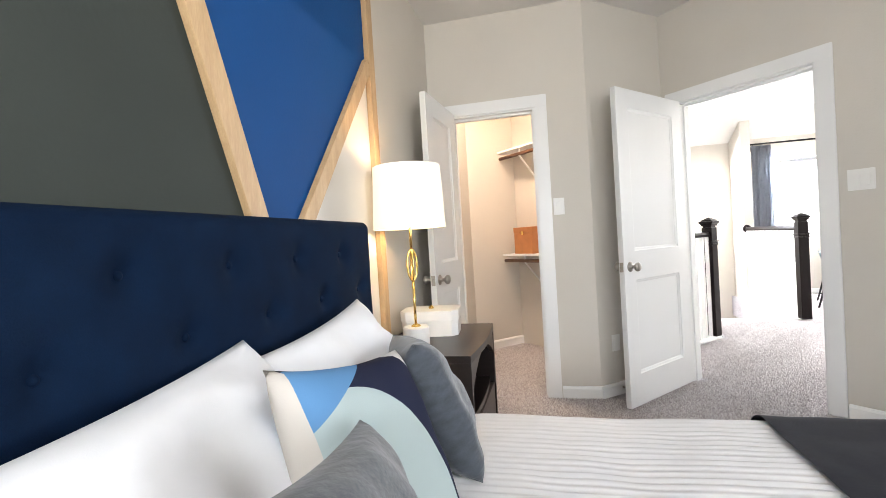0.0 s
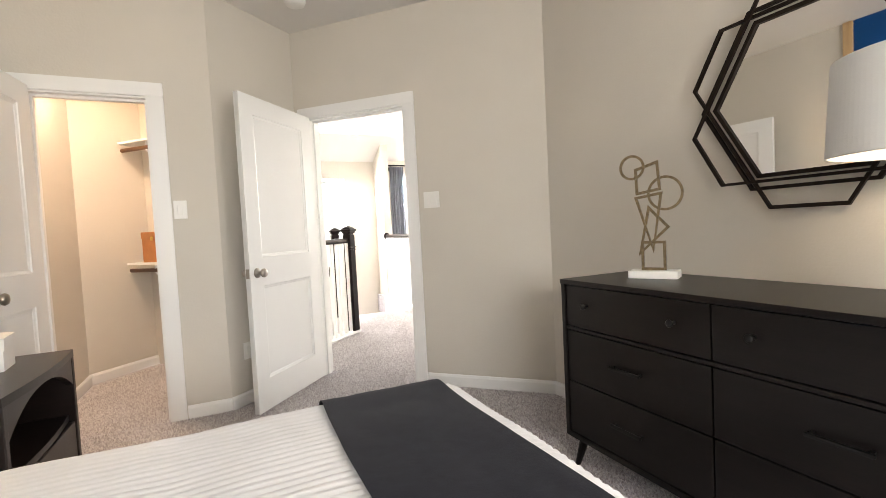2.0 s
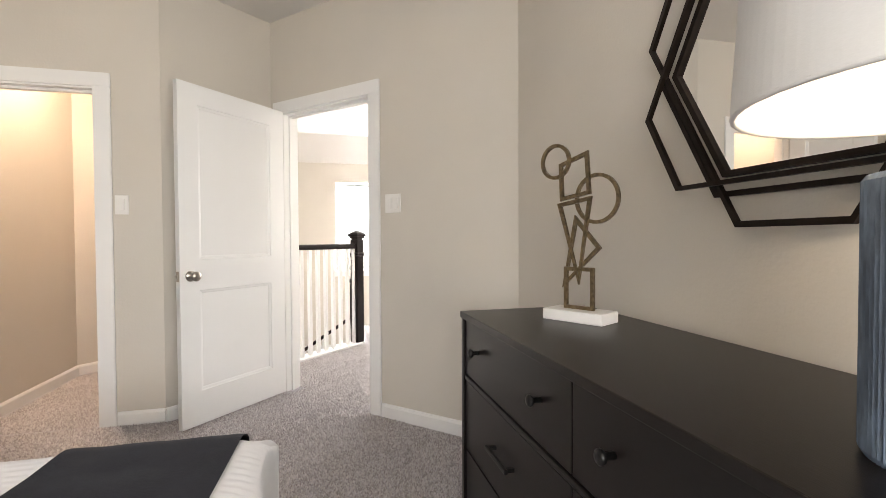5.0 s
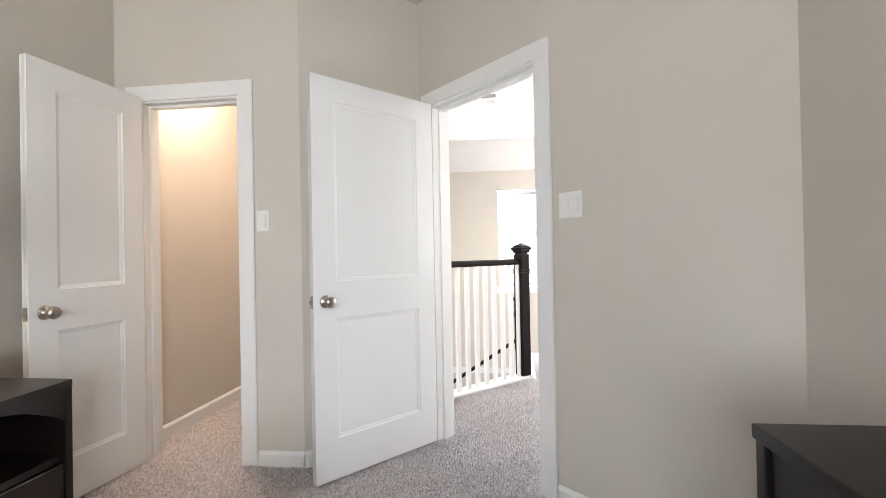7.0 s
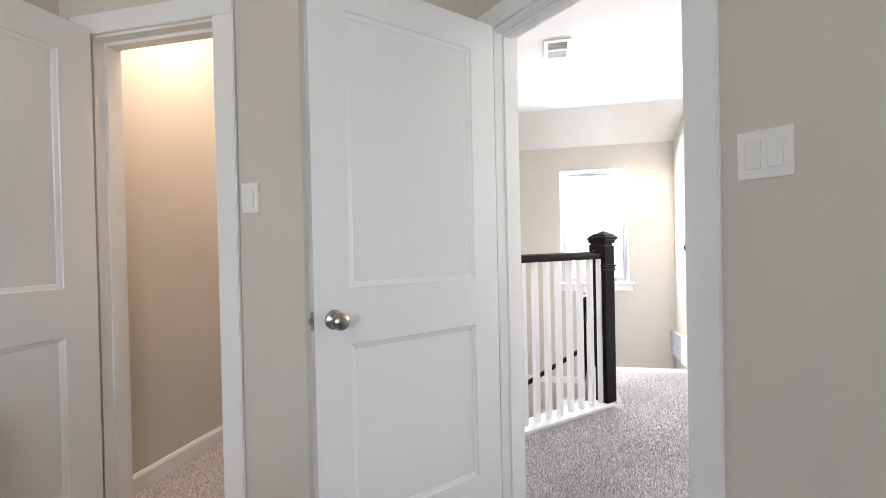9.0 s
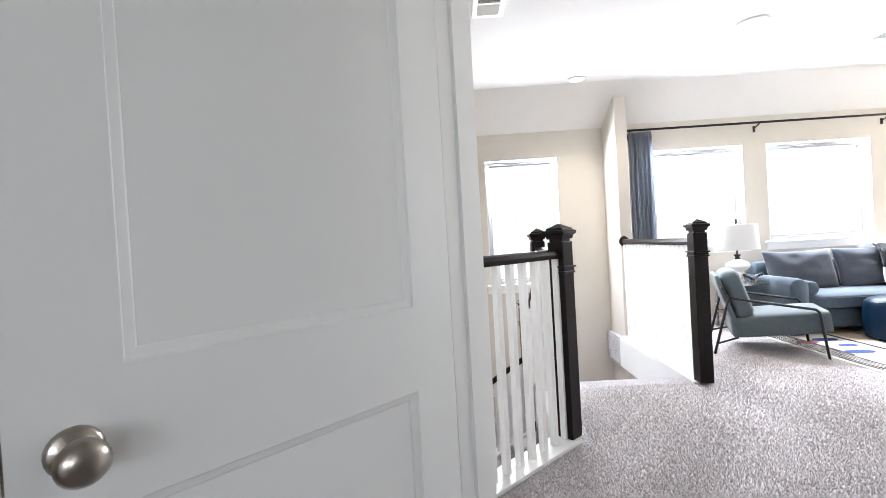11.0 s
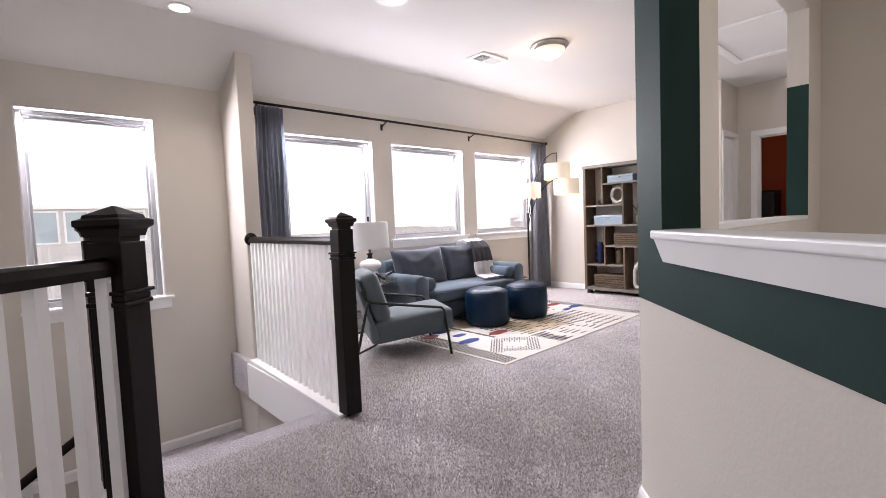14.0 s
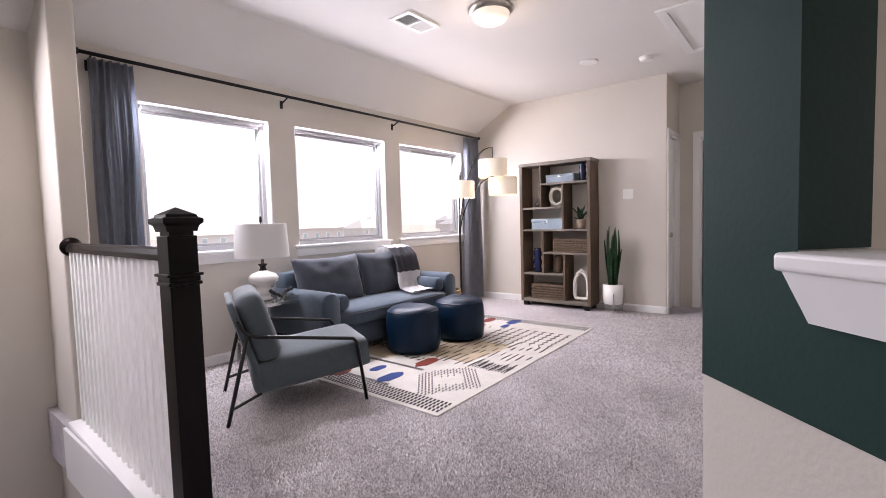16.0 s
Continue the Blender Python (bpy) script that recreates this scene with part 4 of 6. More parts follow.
def drum_shade(r0, r1, h, material, parent, z, label=""):
    prof = [(r0, z), (r1, z + h), (r1 - 0.004, z + h), (r0 - 0.004, z)]
    sh = lathe(prof + [prof[0]], 96, cap=False)
    bmesh.ops.remove_doubles(sh, verts=sh.verts, dist=1e-5)
    ob = part("shade", finish(sh), material, parent, label)
    for rr, zz in ((r0 - 0.003, z), (r1 - 0.003, z + h)):
        part("shade_rim", tube([(rr * math.cos(a), rr * math.sin(a), zz) for a in [2 * math.pi * k / 40 for k in range(40)]], 0.0035, 6, True), material, ob, "", True)
    return ob


lamp = thing("table_lamp", "lit gold table lamp with white drum shade and marble base", "table lamp", (-0.745, 2.11, 0.668))
part("base", lathe([(0.058, 0), (0.060, 0.004), (0.060, 0.079), (0.056, 0.085), (0.004, 0.085)], 36), M_MARBLE, lamp, "round white marble base")
part("lower_stem", tube([(0, 0, 0.085), (0, 0, 0.295)], 0.006, 12), M_BRASS, lamp, "polished gold stem", True)
part("upper_stem", tube([(0, 0, 0.435), (0, 0, 0.58)], 0.006, 12), M_BRASS, lamp, "polished gold stem", True)
part("foot_collar", moved(lathe([(0.022, 0), (0.020, 0.006), (0.009, 0.012)], 20), pose(0, 0, 0.085)), M_BRASS, lamp, "", True)
for k in range(2):
    part("ring", moved(tube([(0.022 * math.cos(2 * math.pi * q / 32), 0, 0.365 + 0.070 * math.sin(2 * math.pi * q / 32)) for q in range(32)], 0.005, 8, True), pose(0, 0, 0, 0, 0, 90 * k + 30)), M_BRASS, lamp, "polished gold ring", True)
drum_shade(0.165, 0.153, 0.275, M_SHADE, lamp, 0.535, "white linen drum shade, lit")

box = thing("decor_box", "white stone lidded box with cut corners on the nightstand", "box", (-0.74, 2.37, 0.668), 6)
oct8 = [(-0.14, -0.07), (-0.11, -0.10), (0.11, -0.10), (0.14, -0.07), (0.14, 0.07), (0.11, 0.10), (-0.11, 0.10), (-0.14, 0.07)]
part("body", prism(oct8, 0.0, 0.075), M_MARBLE, box)
part("lid", prism([(x * 1.04, y * 1.05) for x, y in oct8], 0.077, 0.125), M_MARBLE, box)
part("finial", moved(lathe([(0.012, 0), (0.014, 0.006), (0.008, 0.014), (0.002, 0.017)], 14), pose(0, 0, 0.125)), M_BRASS, box, "small gold finial", True)


# dresser: six drawers on tapered legs
DX0, DX1, DY0, DY1, DZ = 1.575, 2.047, 0.32, 1.748, 0.864
dresser = thing("dresser", "espresso wood six-drawer dresser on tapered legs", "dresser", (0, 0, 0))
dresser.matrix_basis = pose(DX0, DY1, 0) @ pose(0, 0, 0, 0, 0, 0.6) @ pose(-DX0, -DY1, 0)
part("top", slab(DX0 - 0.004, DX1, DY0 - 0.004, DY1 + 0.004, DZ - 0.022, DZ, 0.003), M_ESPRESSO, dresser, "polished espresso top")
for y in (DY0, DY1 - 0.022):
    part("side_panel", slab(DX0, DX1, y, y + 0.022, 0.14, DZ - 0.022, 0.002), M_ESPRESSO, dresser)
part("bottom_panel", slab(DX0, DX1, DY0 + 0.022, DY1 - 0.022, 0.14, 0.162), M_ESPRESSO, dresser)
part("back_panel", slab(DX1 - 0.012, DX1, DY0 + 0.022, DY1 - 0.022, 0.162, DZ - 0.022), M_ESPRESSO, dresser)
part("rail", slab(DX0 + 0.004, DX0 + 0.05, DY0 + 0.022, DY1 - 0.022, 0.637, 0.652, 0.004), M_ESPRESSO, dresser, "bevelled rail between the drawers")
part("inner_frame", slab(DX0 + 0.03, DX0 + 0.05, DY0 + 0.022, DY1 - 0.022, 0.162, DZ - 0.022), M_ESPRESSO, dresser)
ym = (DY0 + DY1) / 2
for col, (y0, y1) in enumerate(((DY0 + 0.026, ym - 0.003), (ym + 0.003, DY1 - 0.026))):
    for z0, z1, knobs in ((0.656, DZ - 0.027, True), (0.404, 0.633, False), (0.166, 0.398, False)):
        dr = part("drawer", slab(DX0 + 0.008, DX0 + 0.03, y0, y1, z0, z1, 0.002), M_ESPRESSO, dresser)
        zc = (z0 + z1) / 2 + 0.01
        if knobs:
            for yk in (y0 + (y1 - y0) * 0.19, y0 + (y1 - y0) * 0.81):
                part("knob", moved(lathe([(0.007, 0), (0.006, 0.016), (0.013, 0.022), (0.014, 0.028), (0.010, 0.032), (0.002, 0.033)], 16), pose(DX0 + 0.008, yk, zc, 0, -90, 0)), M_BLACK, dr, "round black knob", True)
        else:
            yc = (y0 + y1) / 2
            part("handle", merge(slab(DX0 - 0.022, DX0 - 0.012, yc - 0.075, yc + 0.075, zc - 0.006, zc + 0.006, 0.003), slab(DX0 - 0.014, DX0 + 0.009, yc - 0.068, yc - 0.058, zc - 0.005, zc + 0.005), slab(DX0 - 0.014, DX0 + 0.009, yc + 0.058, yc + 0.068, zc - 0.005, zc + 0.005)), M_BLACK, dr, "slim black bar handle")
for lx, ly, tx, ty in ((DX0 + 0.05, DY0 + 0.07, -1, -1), (DX0 + 0.05, DY1 - 0.07, -1, 1), (DX1 - 0.05, DY0 + 0.07, 1, -1), (DX1 - 0.05, DY1 - 0.07, 1, 1)):
    part("leg", tube([(lx + 0.02 * tx, ly + 0.035 * ty, 0.0), (lx, ly, 0.142)], lambda q: 0.012 + 0.010 * q, 12), M_ESPRESSO, dresser)

lamp2 = thing("ceramic_table_lamp", "ribbed blue ceramic lamp with wide white drum shade on the dresser", "table lamp", (1.785, 0.585, DZ))
n = 140
rib = bmesh.new()
rows = []
for z, r in ((0.0, 0.072), (0.008, 0.077), (0.27, 0.077), (0.308, 0.077), (0.315, 0.072), (0.318, 0.054), (0.362, 0.052), (0.367, 0.046)):
    rows.append([rib.verts.new(((r + (0.0022 if k % 2 else -0.0012)) * math.cos(2 * math.pi * k / n), (r + (0.0022 if k % 2 else -0.0012)) * math.sin(2 * math.pi * k / n), z)) for k in range(n)])
for a, b in zip(rows, rows[1:]):
    for k in range(n):
        rib.faces.new((a[k], a[(k + 1) % n], b[(k + 1) % n], b[k]))
rib.faces.new(rows[0])
rib.faces.new(rows[-1])
M_BLUECER = mat("washed_blue_ceramic", (0.004, 0.006, 0.012), 0.6, var=0.9, vscale=16, grain=0.35, gscale=110, bump=0.3, bscale=120, stretch=(1, 1, 0.32), color2=(0.20, 0.27, 0.37), detail=5)
part("body", finish(rib), M_BLUECER, lamp2, "ribbed washed blue ceramic body")
part("neck", lathe([(0.014, 0.36), (0.014, 0.42)], 16), M_BRONZE, lamp2)
drum_shade(0.206, 0.192, 0.240, M_SHADE_OFF, lamp2, 0.393, "wide white linen drum shade")

# wall mirror: a hexagonal glass inside three crossing thin frames
mir = thing("wall_mirror", "hexagonal wall mirror with overlapping dark bronze line frames", "mirror", (2.088, 0.995, 1.550))


def ngon(n_, r, a0, x, sy=1.0):
    return [(x, sy * r * math.cos(radians(a0 + 360 / n_ * k)), r * math.sin(radians(a0 + 360 / n_ * k))) for k in range(n_)]


def square_loop(pts, s):
    bm = bmesh.new()
    N = len(pts)
    c = sum((Vector(p) for p in pts), Vector()) / N
    rings = []
    for p in pts:
        q = Vector(p)
        d = (q - c).normalized() * (s / math.cos(math.pi / N))
        o = Vector((s, 0, 0))
        rings.append([bm.verts.new(q + d - o), bm.verts.new(q + d + o), bm.verts.new(q - d + o), bm.verts.new(q - d - o)])
    for k in range(N):
        a, b = rings[k], rings[(k + 1) % N]
        for j in range(4):
            bm.faces.new((a[j], b[j], b[(j + 1) % 4], a[(j + 1) % 4]))
    return finish(bm)


part("glass", prism([(y, z) for _, y, z in ngon(6, 0.325, 0, 0)], 0, 0.006), M_MIRROR, mir, "clear mirror glass").matrix_basis = Matrix(((0, 0, -1, -0.010), (1, 0, 0, 0), (0, 1, 0, 0), (0, 0, 0, 1)))
part("frame", square_loop(ngon(6, 0.333, 0, -0.018), 0.0075), M_BRONZE, mir)


def cut_triangle(near, far, a0, x):
    # hexagon of alternating long and short sides, given by their distances from the middle
    out = []
    for k in range(6):
        a, b = radians(a0 + 60 * k), radians(a0 + 60 * k + 60)
        p, q = (near, far) if k % 2 == 0 else (far, near)
        s = math.sin(b - a)
        out.append((x, (p * math.sin(b) - q * math.sin(a)) / s, (q * math.cos(a) - p * math.cos(b)) / s))
    return out


part("line_frame", square_loop(ngon(6, 0.388, 0, -0.016), 0.0065), M_BRONZE, mir)
part("line_frame", square_loop(cut_triangle(0.310, 0.410, 90, -0.030), 0.0065), M_BRONZE, mir)
part("line_frame", square_loop(cut_triangle(0.310, 0.410, -90, -0.041), 0.0065), M_BRONZE, mir)

# sculpture: brass outlines of rings, square and triangles stacked on a marble block
SC = thing("sculpture", "hammered brass sculpture of stacked outline shapes on white marble", "sculpture", (1.865, 1.48, DZ), 0)
SC.matrix_basis = pose(1.865, 1.48, DZ, 0, 0, -61) @ Matrix.Diagonal((1, 1, 1.045, 1))
part("base", slab(-0.098, 0.098, -0.048, 0.048, 0, 0.032, 0.004), M_MARBLE, SC, "white marble block")


def loop(pts, r=0.0055, y=0.0):
    return tube([(x, y, z) for x, z in pts], r, 8, True)


def sharp(pts, r=0.0055, y=0.0):
    # a flat-bar outline, mitred at its corners
    N = len(pts)
    bm = bmesh.new()
    rings = []
    for k in range(N):
        p0, p1, p2 = (Vector(pts[k - 1]), Vector(pts[k]), Vector(pts[(k + 1) % N]))
        u, w = (p1 - p0).normalized(), (p2 - p1).normalized()
        nrm = Vector((-u.y, u.x))
        mit = (nrm + Vector((-w.y, w.x))).normalized()
        d = mit * min(r / max(mit.dot(nrm), 0.3), r * 2.4)
        rings.append([bm.verts.new((p1.x + s1 * d.x, y + s2 * r * 0.9, p1.y + s1 * d.y)) for s1, s2 in ((-1, -1), (1, -1), (1, 1), (-1, 1))])
    for k in range(N):
        a, b = rings[k], rings[(k + 1) % N]
        for j in range(4):
            bm.faces.new((a[j], b[j], b[(j + 1) % 4], a[(j + 1) % 4]))
    return finish(bm)


def ring_pts(cx, cz, r, k=32):
    return [(cx + r * math.cos(2 * math.pi * q / k), cz + r * math.sin(2 * math.pi * q / k)) for q in range(k)]


part("shape", sharp([(-0.045, 0.037), (-0.045, 0.147), (0.043, 0.147), (0.043, 0.037)]), M_GOLD, SC)
part("shape", sharp([(-0.057, 0.101), (0.057, 0.208), (-0.018, 0.290)], 0.0055, 0.011), M_GOLD, SC)
part("shape", sharp([(-0.066, 0.332), (0.035, 0.346), (-0.001, 0.116)], 0.0055, -0.002), M_GOLD, SC)
part("shape", sharp([(-0.062, 0.350), (0.029, 0.364), (0.021, 0.474), (-0.066, 0.449)], 0.0055, 0.004), M_GOLD, SC)
part("shape", sharp(ring_pts(0.048, 0.346, 0.066, 40), 0.005, 0.015), M_GOLD, SC)
part("shape", sharp(ring_pts(-0.078, 0.460, 0.047, 36), 0.005, -0.007), M_GOLD, SC)


# switch plates, outlet, door stop, smoke detector
def plate(name, label, at, turn, gangs=1):
    root = thing(name, label, "switch", at, turn)
    w = 0.045 * gangs + 0.028
    part("plate", slab(-w / 2, w / 2, -0.006, 0.0, -0.057, 0.057, 0.003), M_PLASTIC, root)
    for g in range(gangs):
        x = (g - (gangs - 1) / 2) * 0.046
        part("rocker", slab(x - 0.0165, x + 0.0165, -0.010, -0.004, -0.033, 0.033, 0.002), M_PLASTIC, root)
    return root


def on_door_wall(s, z):
    q = V0 + dD * s
    return (q.x, q.y, z)


plate("light_switch", "white single rocker switch beside the closet door", (-0.0635, 3.35, 1.321), 0)
plate("light_switch", "white double rocker switch beside the bedroom door", on_door_wall(1.122, 1.328), -45, 2)
plate("light_switch", "white double rocker switch on the loft wall", (7.5, 5.92, 1.39), -90, 2)
plate("outlet", "white wall outlet under the loft windows", (3.85, YW, 0.40), 0)
plate("outlet", "white wall outlet behind the bedroom door", (0.15 + 0.115, 3.35 + 0.096, 0.36), 39.8)
q = V0 + dD * 0.9285 + Vector((R2, R2)) * 0.03
strike = thing("strike_plate", "brushed nickel strike plate let into the bedroom door jamb", "strike plate", (q.x, q.y, 0.90), -45)
part("plate", slab(-0.0025, 0.0, -0.015, 0.015, -0.036, 0.036, 0.0008), M_NICKEL, strike)
# dark tab on the plate in place of a hole in shade
part("latch_hole_shade", slab(-0.0032, -0.0024, -0.008, 0.008, -0.014, 0.014), M_SLOT_SHADE, strike, "dark tab standing in for the shaded latch hole")
stop = thing("door_stop", "small metal spring door stop on the baseboard", "door stop", (0.30, 3.475 - 0.021, 0.05), 40)
part("spring", tube([(0, -0.001, 0), (0, -0.075, 0.004)], 0.006, 10), M_NICKEL, stop)
part("tip", tube([(0, -0.075, 0.004), (0, -0.09, 0.005)], 0.009, 10), M_PLASTIC, stop, "white rubber tip")


def detector(at, label):
    root = thing("smoke_detector", label, "smoke detector", at)
    part("body", lathe([(0.066, 0), (0.068, -0.012), (0.060, -0.030), (0.040, -0.038), (0.004, -0.040)], 32), M_PLASTIC, root, "", True)
    part("base_ring", lathe([(0.072, 0.0), (0.072, -0.008), (0.066, -0.010)], 32), M_PLASTIC, root, "", True)


detector((0.70, 3.30, CEIL), "white round smoke detector on the bedroom ceiling")
detector((6.80, 5.53, CEIL), "white round smoke detector on the loft ceiling")

# ---- closet things ----
def closet_rail(z, label):
    root = thing("closet_shelf", label, "shelf", (0, 0, 0))
    a, b = Vector((-0.60, 4.84)), Vector((0.15, 4.09))
    d = (b - a).normalized()
    nrm = Vector((R2, R2))
    w0, w1 = -0.035, 0.265
    pts = [a + nrm * w0, b + nrm * w0, b + nrm * w1, a + nrm * w1]
    part("shelf_board", prism([tuple(q) for q in pts], z, z + 0.018), M_TRIM, root, "white shelf board")
    part("rod", tube([(a.x, a.y, z - 0.05), (b.x, b.y, z - 0.05)], 0.017, 14), M_ROD_WOOD, root, "brown wooden hanging rod", True)
    q = a + d * 0.30
    e = q + nrm * 0.255
    part("bracket", merge(tube([(q.x, q.y, z - 0.07), (e.x, e.y, z - 0.34)], 0.009, 8), tube([(q.x, q.y, z - 0.002), (q.x, q.y, z - 0.075)], 0.009, 8), tube([(e.x, e.y, z - 0.01), (e.x, e.y, z - 0.36)], 0.009, 8)), M_TRIM, root, "white shelf bracket")
    return root


closet_rail(0.94, "white closet shelf with brown wooden rod, lower")
closet_rail(1.98, "white closet shelf with brown wooden rod, upper")
tb = thing("storage_box", "tan leather storage box on the closet shelf", "box", (-0.33, 4.72, 0.958), -45)
part("body", slab(-0.13, 0.13, -0.10, 0.10, 0.0, 0.21, 0.004), M_TANBOX, tb)
part("lid", slab(-0.134, 0.134, -0.104, 0.104, 0.205, 0.26, 0.005), M_TANBOX, tb)
part("clasp", slab(-0.015, 0.015, -0.110, -0.103, 0.185, 0.22, 0.002), M_BRASS, tb, "small brass clasp")

# ---- loft things ----
def soft_box(x0, x1, y0, y1, z0, z1, r, n=3, puff=0.0):
    bm = slab(x0, x1, y0, y1, z0, z1)
    bmesh.ops.subdivide_edges(bm, edges=bm.edges[:], cuts=7, use_grid_fill=True)
    c = Vector(((x0 + x1) / 2, (y0 + y1) / 2, (z0 + z1) / 2))
    hx, hy, hz = (x1 - x0) / 2, (y1 - y0) / 2, (z1 - z0) / 2
    for v in bm.verts:
        p = v.co - c
        q = Vector((max(-hx + r, min(hx - r, p.x)), max(-hy + r, min(hy - r, p.y)), max(-hz + r, min(hz - r, p.z))))
        e = p - q
        if e.length > 1e-6:
            e = e.normalized() * r
        u, w, t = p.x / hx, p.y / hy, p.z / hz
        bulge = puff * (1 - u * u) * (1 - w * w)
        v.co = c + q + e + Vector((0, 0, bulge if t > 0.9 else 0))
    return finish(bm)


SX0, SX1, SY0, SY1 = 4.06, 5.79, 7.21, 8.00
sofa = thing("sofa", "slate blue two-seat sofa with loose back cushions", "sofa", (0, 0, 0))
part("base", soft_box(SX0 + 0.12, SX1 - 0.12, SY0 + 0.05, SY1 - 0.02, 0.07, 0.27, 0.03), M_SOFA, sofa, "", True)
part("seat_cushion", soft_box(SX0 + 0.165, SX1 - 0.165, SY0 - 0.01, SY1 - 0.18, 0.265, 0.41, 0.045, puff=0.018), M_SOFA, sofa, "slate blue bench seat cushion", True)
part("seat_piping", tube([(SX0 + 0.18, SY0 - 0.008, 0.375), ((SX0 + SX1) / 2, SY0 - 0.012, 0.372), (SX1 - 0.18, SY0 - 0.008, 0.375)], 0.006, 8), M_SOFA_CUSH, sofa)
part("back_frame", soft_box(SX0 + 0.06, SX1 - 0.06, SY1 - 0.20, SY1, 0.07, 0.72, 0.05), M_SOFA, sofa, "", True)
for x in (SX0, SX1 - 0.175):
    arm = bmesh.new()
    prof = []
    for k in range(15):
        a = math.pi * k / 14
        prof.append((0.0875 - 0.0875 * math.cos(a), 0.515 + 0.0875 * math.sin(a) * 0.8))
    prof = [(0.0, 0.07)] + prof + [(0.175, 0.07)]
    ys = [SY0 + 0.0, SY0 + 0.012, SY0 + 0.05, SY1 - 0.05, SY1]
    rings = []
    for y in ys:
        k = 0.97 if y == ys[0] else 1.0
        drop = 0.05 * max(0, (SY0 + 0.05 - y) / 0.05) ** 2 * 0.3
        rings.append([arm.verts.new((x + 0.0875 + (px - 0.0875) * k, y, pz - drop if pz > 0.2 else pz)) for px, pz in prof])
    for a, b in zip(rings, rings[1:]):
        for k in range(len(prof)):
            arm.faces.new((a[k], a[(k + 1) % len(prof)], b[(k + 1) % len(prof)], b[k]))
    arm.faces.new(rings[0])
    arm.faces.new(rings[-1])
    part("arm", finish(arm), M_SOFA, sofa, "rounded upholstered arm", True)
for lx in (SX0 + 0.1, SX1 - 0.1):
    for ly in (SY0 + 0.1, SY1 - 0.1):
        part("leg", moved(lathe([(0.018, 0), (0.024, 0.075)], 12), pose(lx, ly, 0)), M_ESPRESSO, sofa)
xm = (SX0 + SX1) / 2
for k, xc in enumerate((xm - 0.40, xm + 0.345)):
    c = thing("sofa_cushion", "grey loose back cushion with piped seam", "cushion", (xc, 7.71, 0.615), 0, "sofa back cushions")
    c.matrix_basis = pose(xc, 7.71, 0.615, -16, 0, 0)
    part("cover", cushion(0.74, 0.46, 0.20, 24, 3.0, 0.012, k * 3.0), M_SOFA_CUSH, c, "", True)
for x in (SX0 + 0.235, SX1 - 0.235):
    c = thing("bolster", "slate blue round bolster cushion beside the sofa arm", "cushion", (x, 7.45, 0.475), 0, "sofa bolsters")
    prof = [(0.02, -0.215), (0.06, -0.212), (0.072, -0.19), (0.074, 0), (0.072, 0.19), (0.06, 0.212), (0.02, 0.215)]
    part("cover", moved(lathe(prof, 24), pose(0, 0, 0, 90, 0, 0)), M_SOFA, c, "", True)


def throw2():
    bm = bmesh.new()
    x0, x1 = 5.40, 5.74
    path = [(8.05, 0.58), (8.035, 0.74), (7.97, 0.845), (7.86, 0.876), (7.73, 0.862), (7.60, 0.78), (7.535, 0.64), (7.51, 0.51), (7.47, 0.452), (7.38, 0.440), (7.27, 0.436)]
    nx = 20
    rows = []
    m = 8
    for k in range((len(path) - 1) * m + 1):
        i, f = divmod(k, m)
        a, b = path[i], path[min(i + 1, len(path) - 1)]
        y, z = a[0] + (b[0] - a[0]) * f / m, a[1] + (b[1] - a[1]) * f / m
        s = k / ((len(path) - 1) * m)
        rows.append([bm.verts.new((x0 + (x1 - x0) * (q / nx) - 0.26 * s + 0.01 * math.sin(s * 9), y - 0.006 * math.sin(q * 1.3), z + 0.010 + 0.004 * math.sin(q * 1.1 + s * 3))) for q in range(nx + 1)])
    for k in range(len(rows) - 1):
        for q in range(nx):
            f = bm.faces.new((rows[k][q], rows[k][q + 1], rows[k + 1][q + 1], rows[k + 1][q]))
            s = k / (len(rows) - 1)
            f.material_index = 1 if 0.40 < s < 0.62 else 0
    bmesh.ops.solidify(bm, geom=bm.faces[:], thickness=0.006)
    return finish(bm)


M_THROW_DK = mat("charcoal_throw_stripe", (0.055, 0.055, 0.065), 0.95, var=0.1, vscale=40, bump=0.4, bscale=300)
th2 = tagged(part("throw", throw2(), [M_WHITE_FAB, M_THROW_DK], None, "", True), "white fringed throw with charcoal stripe over the sofa back", "blanket")

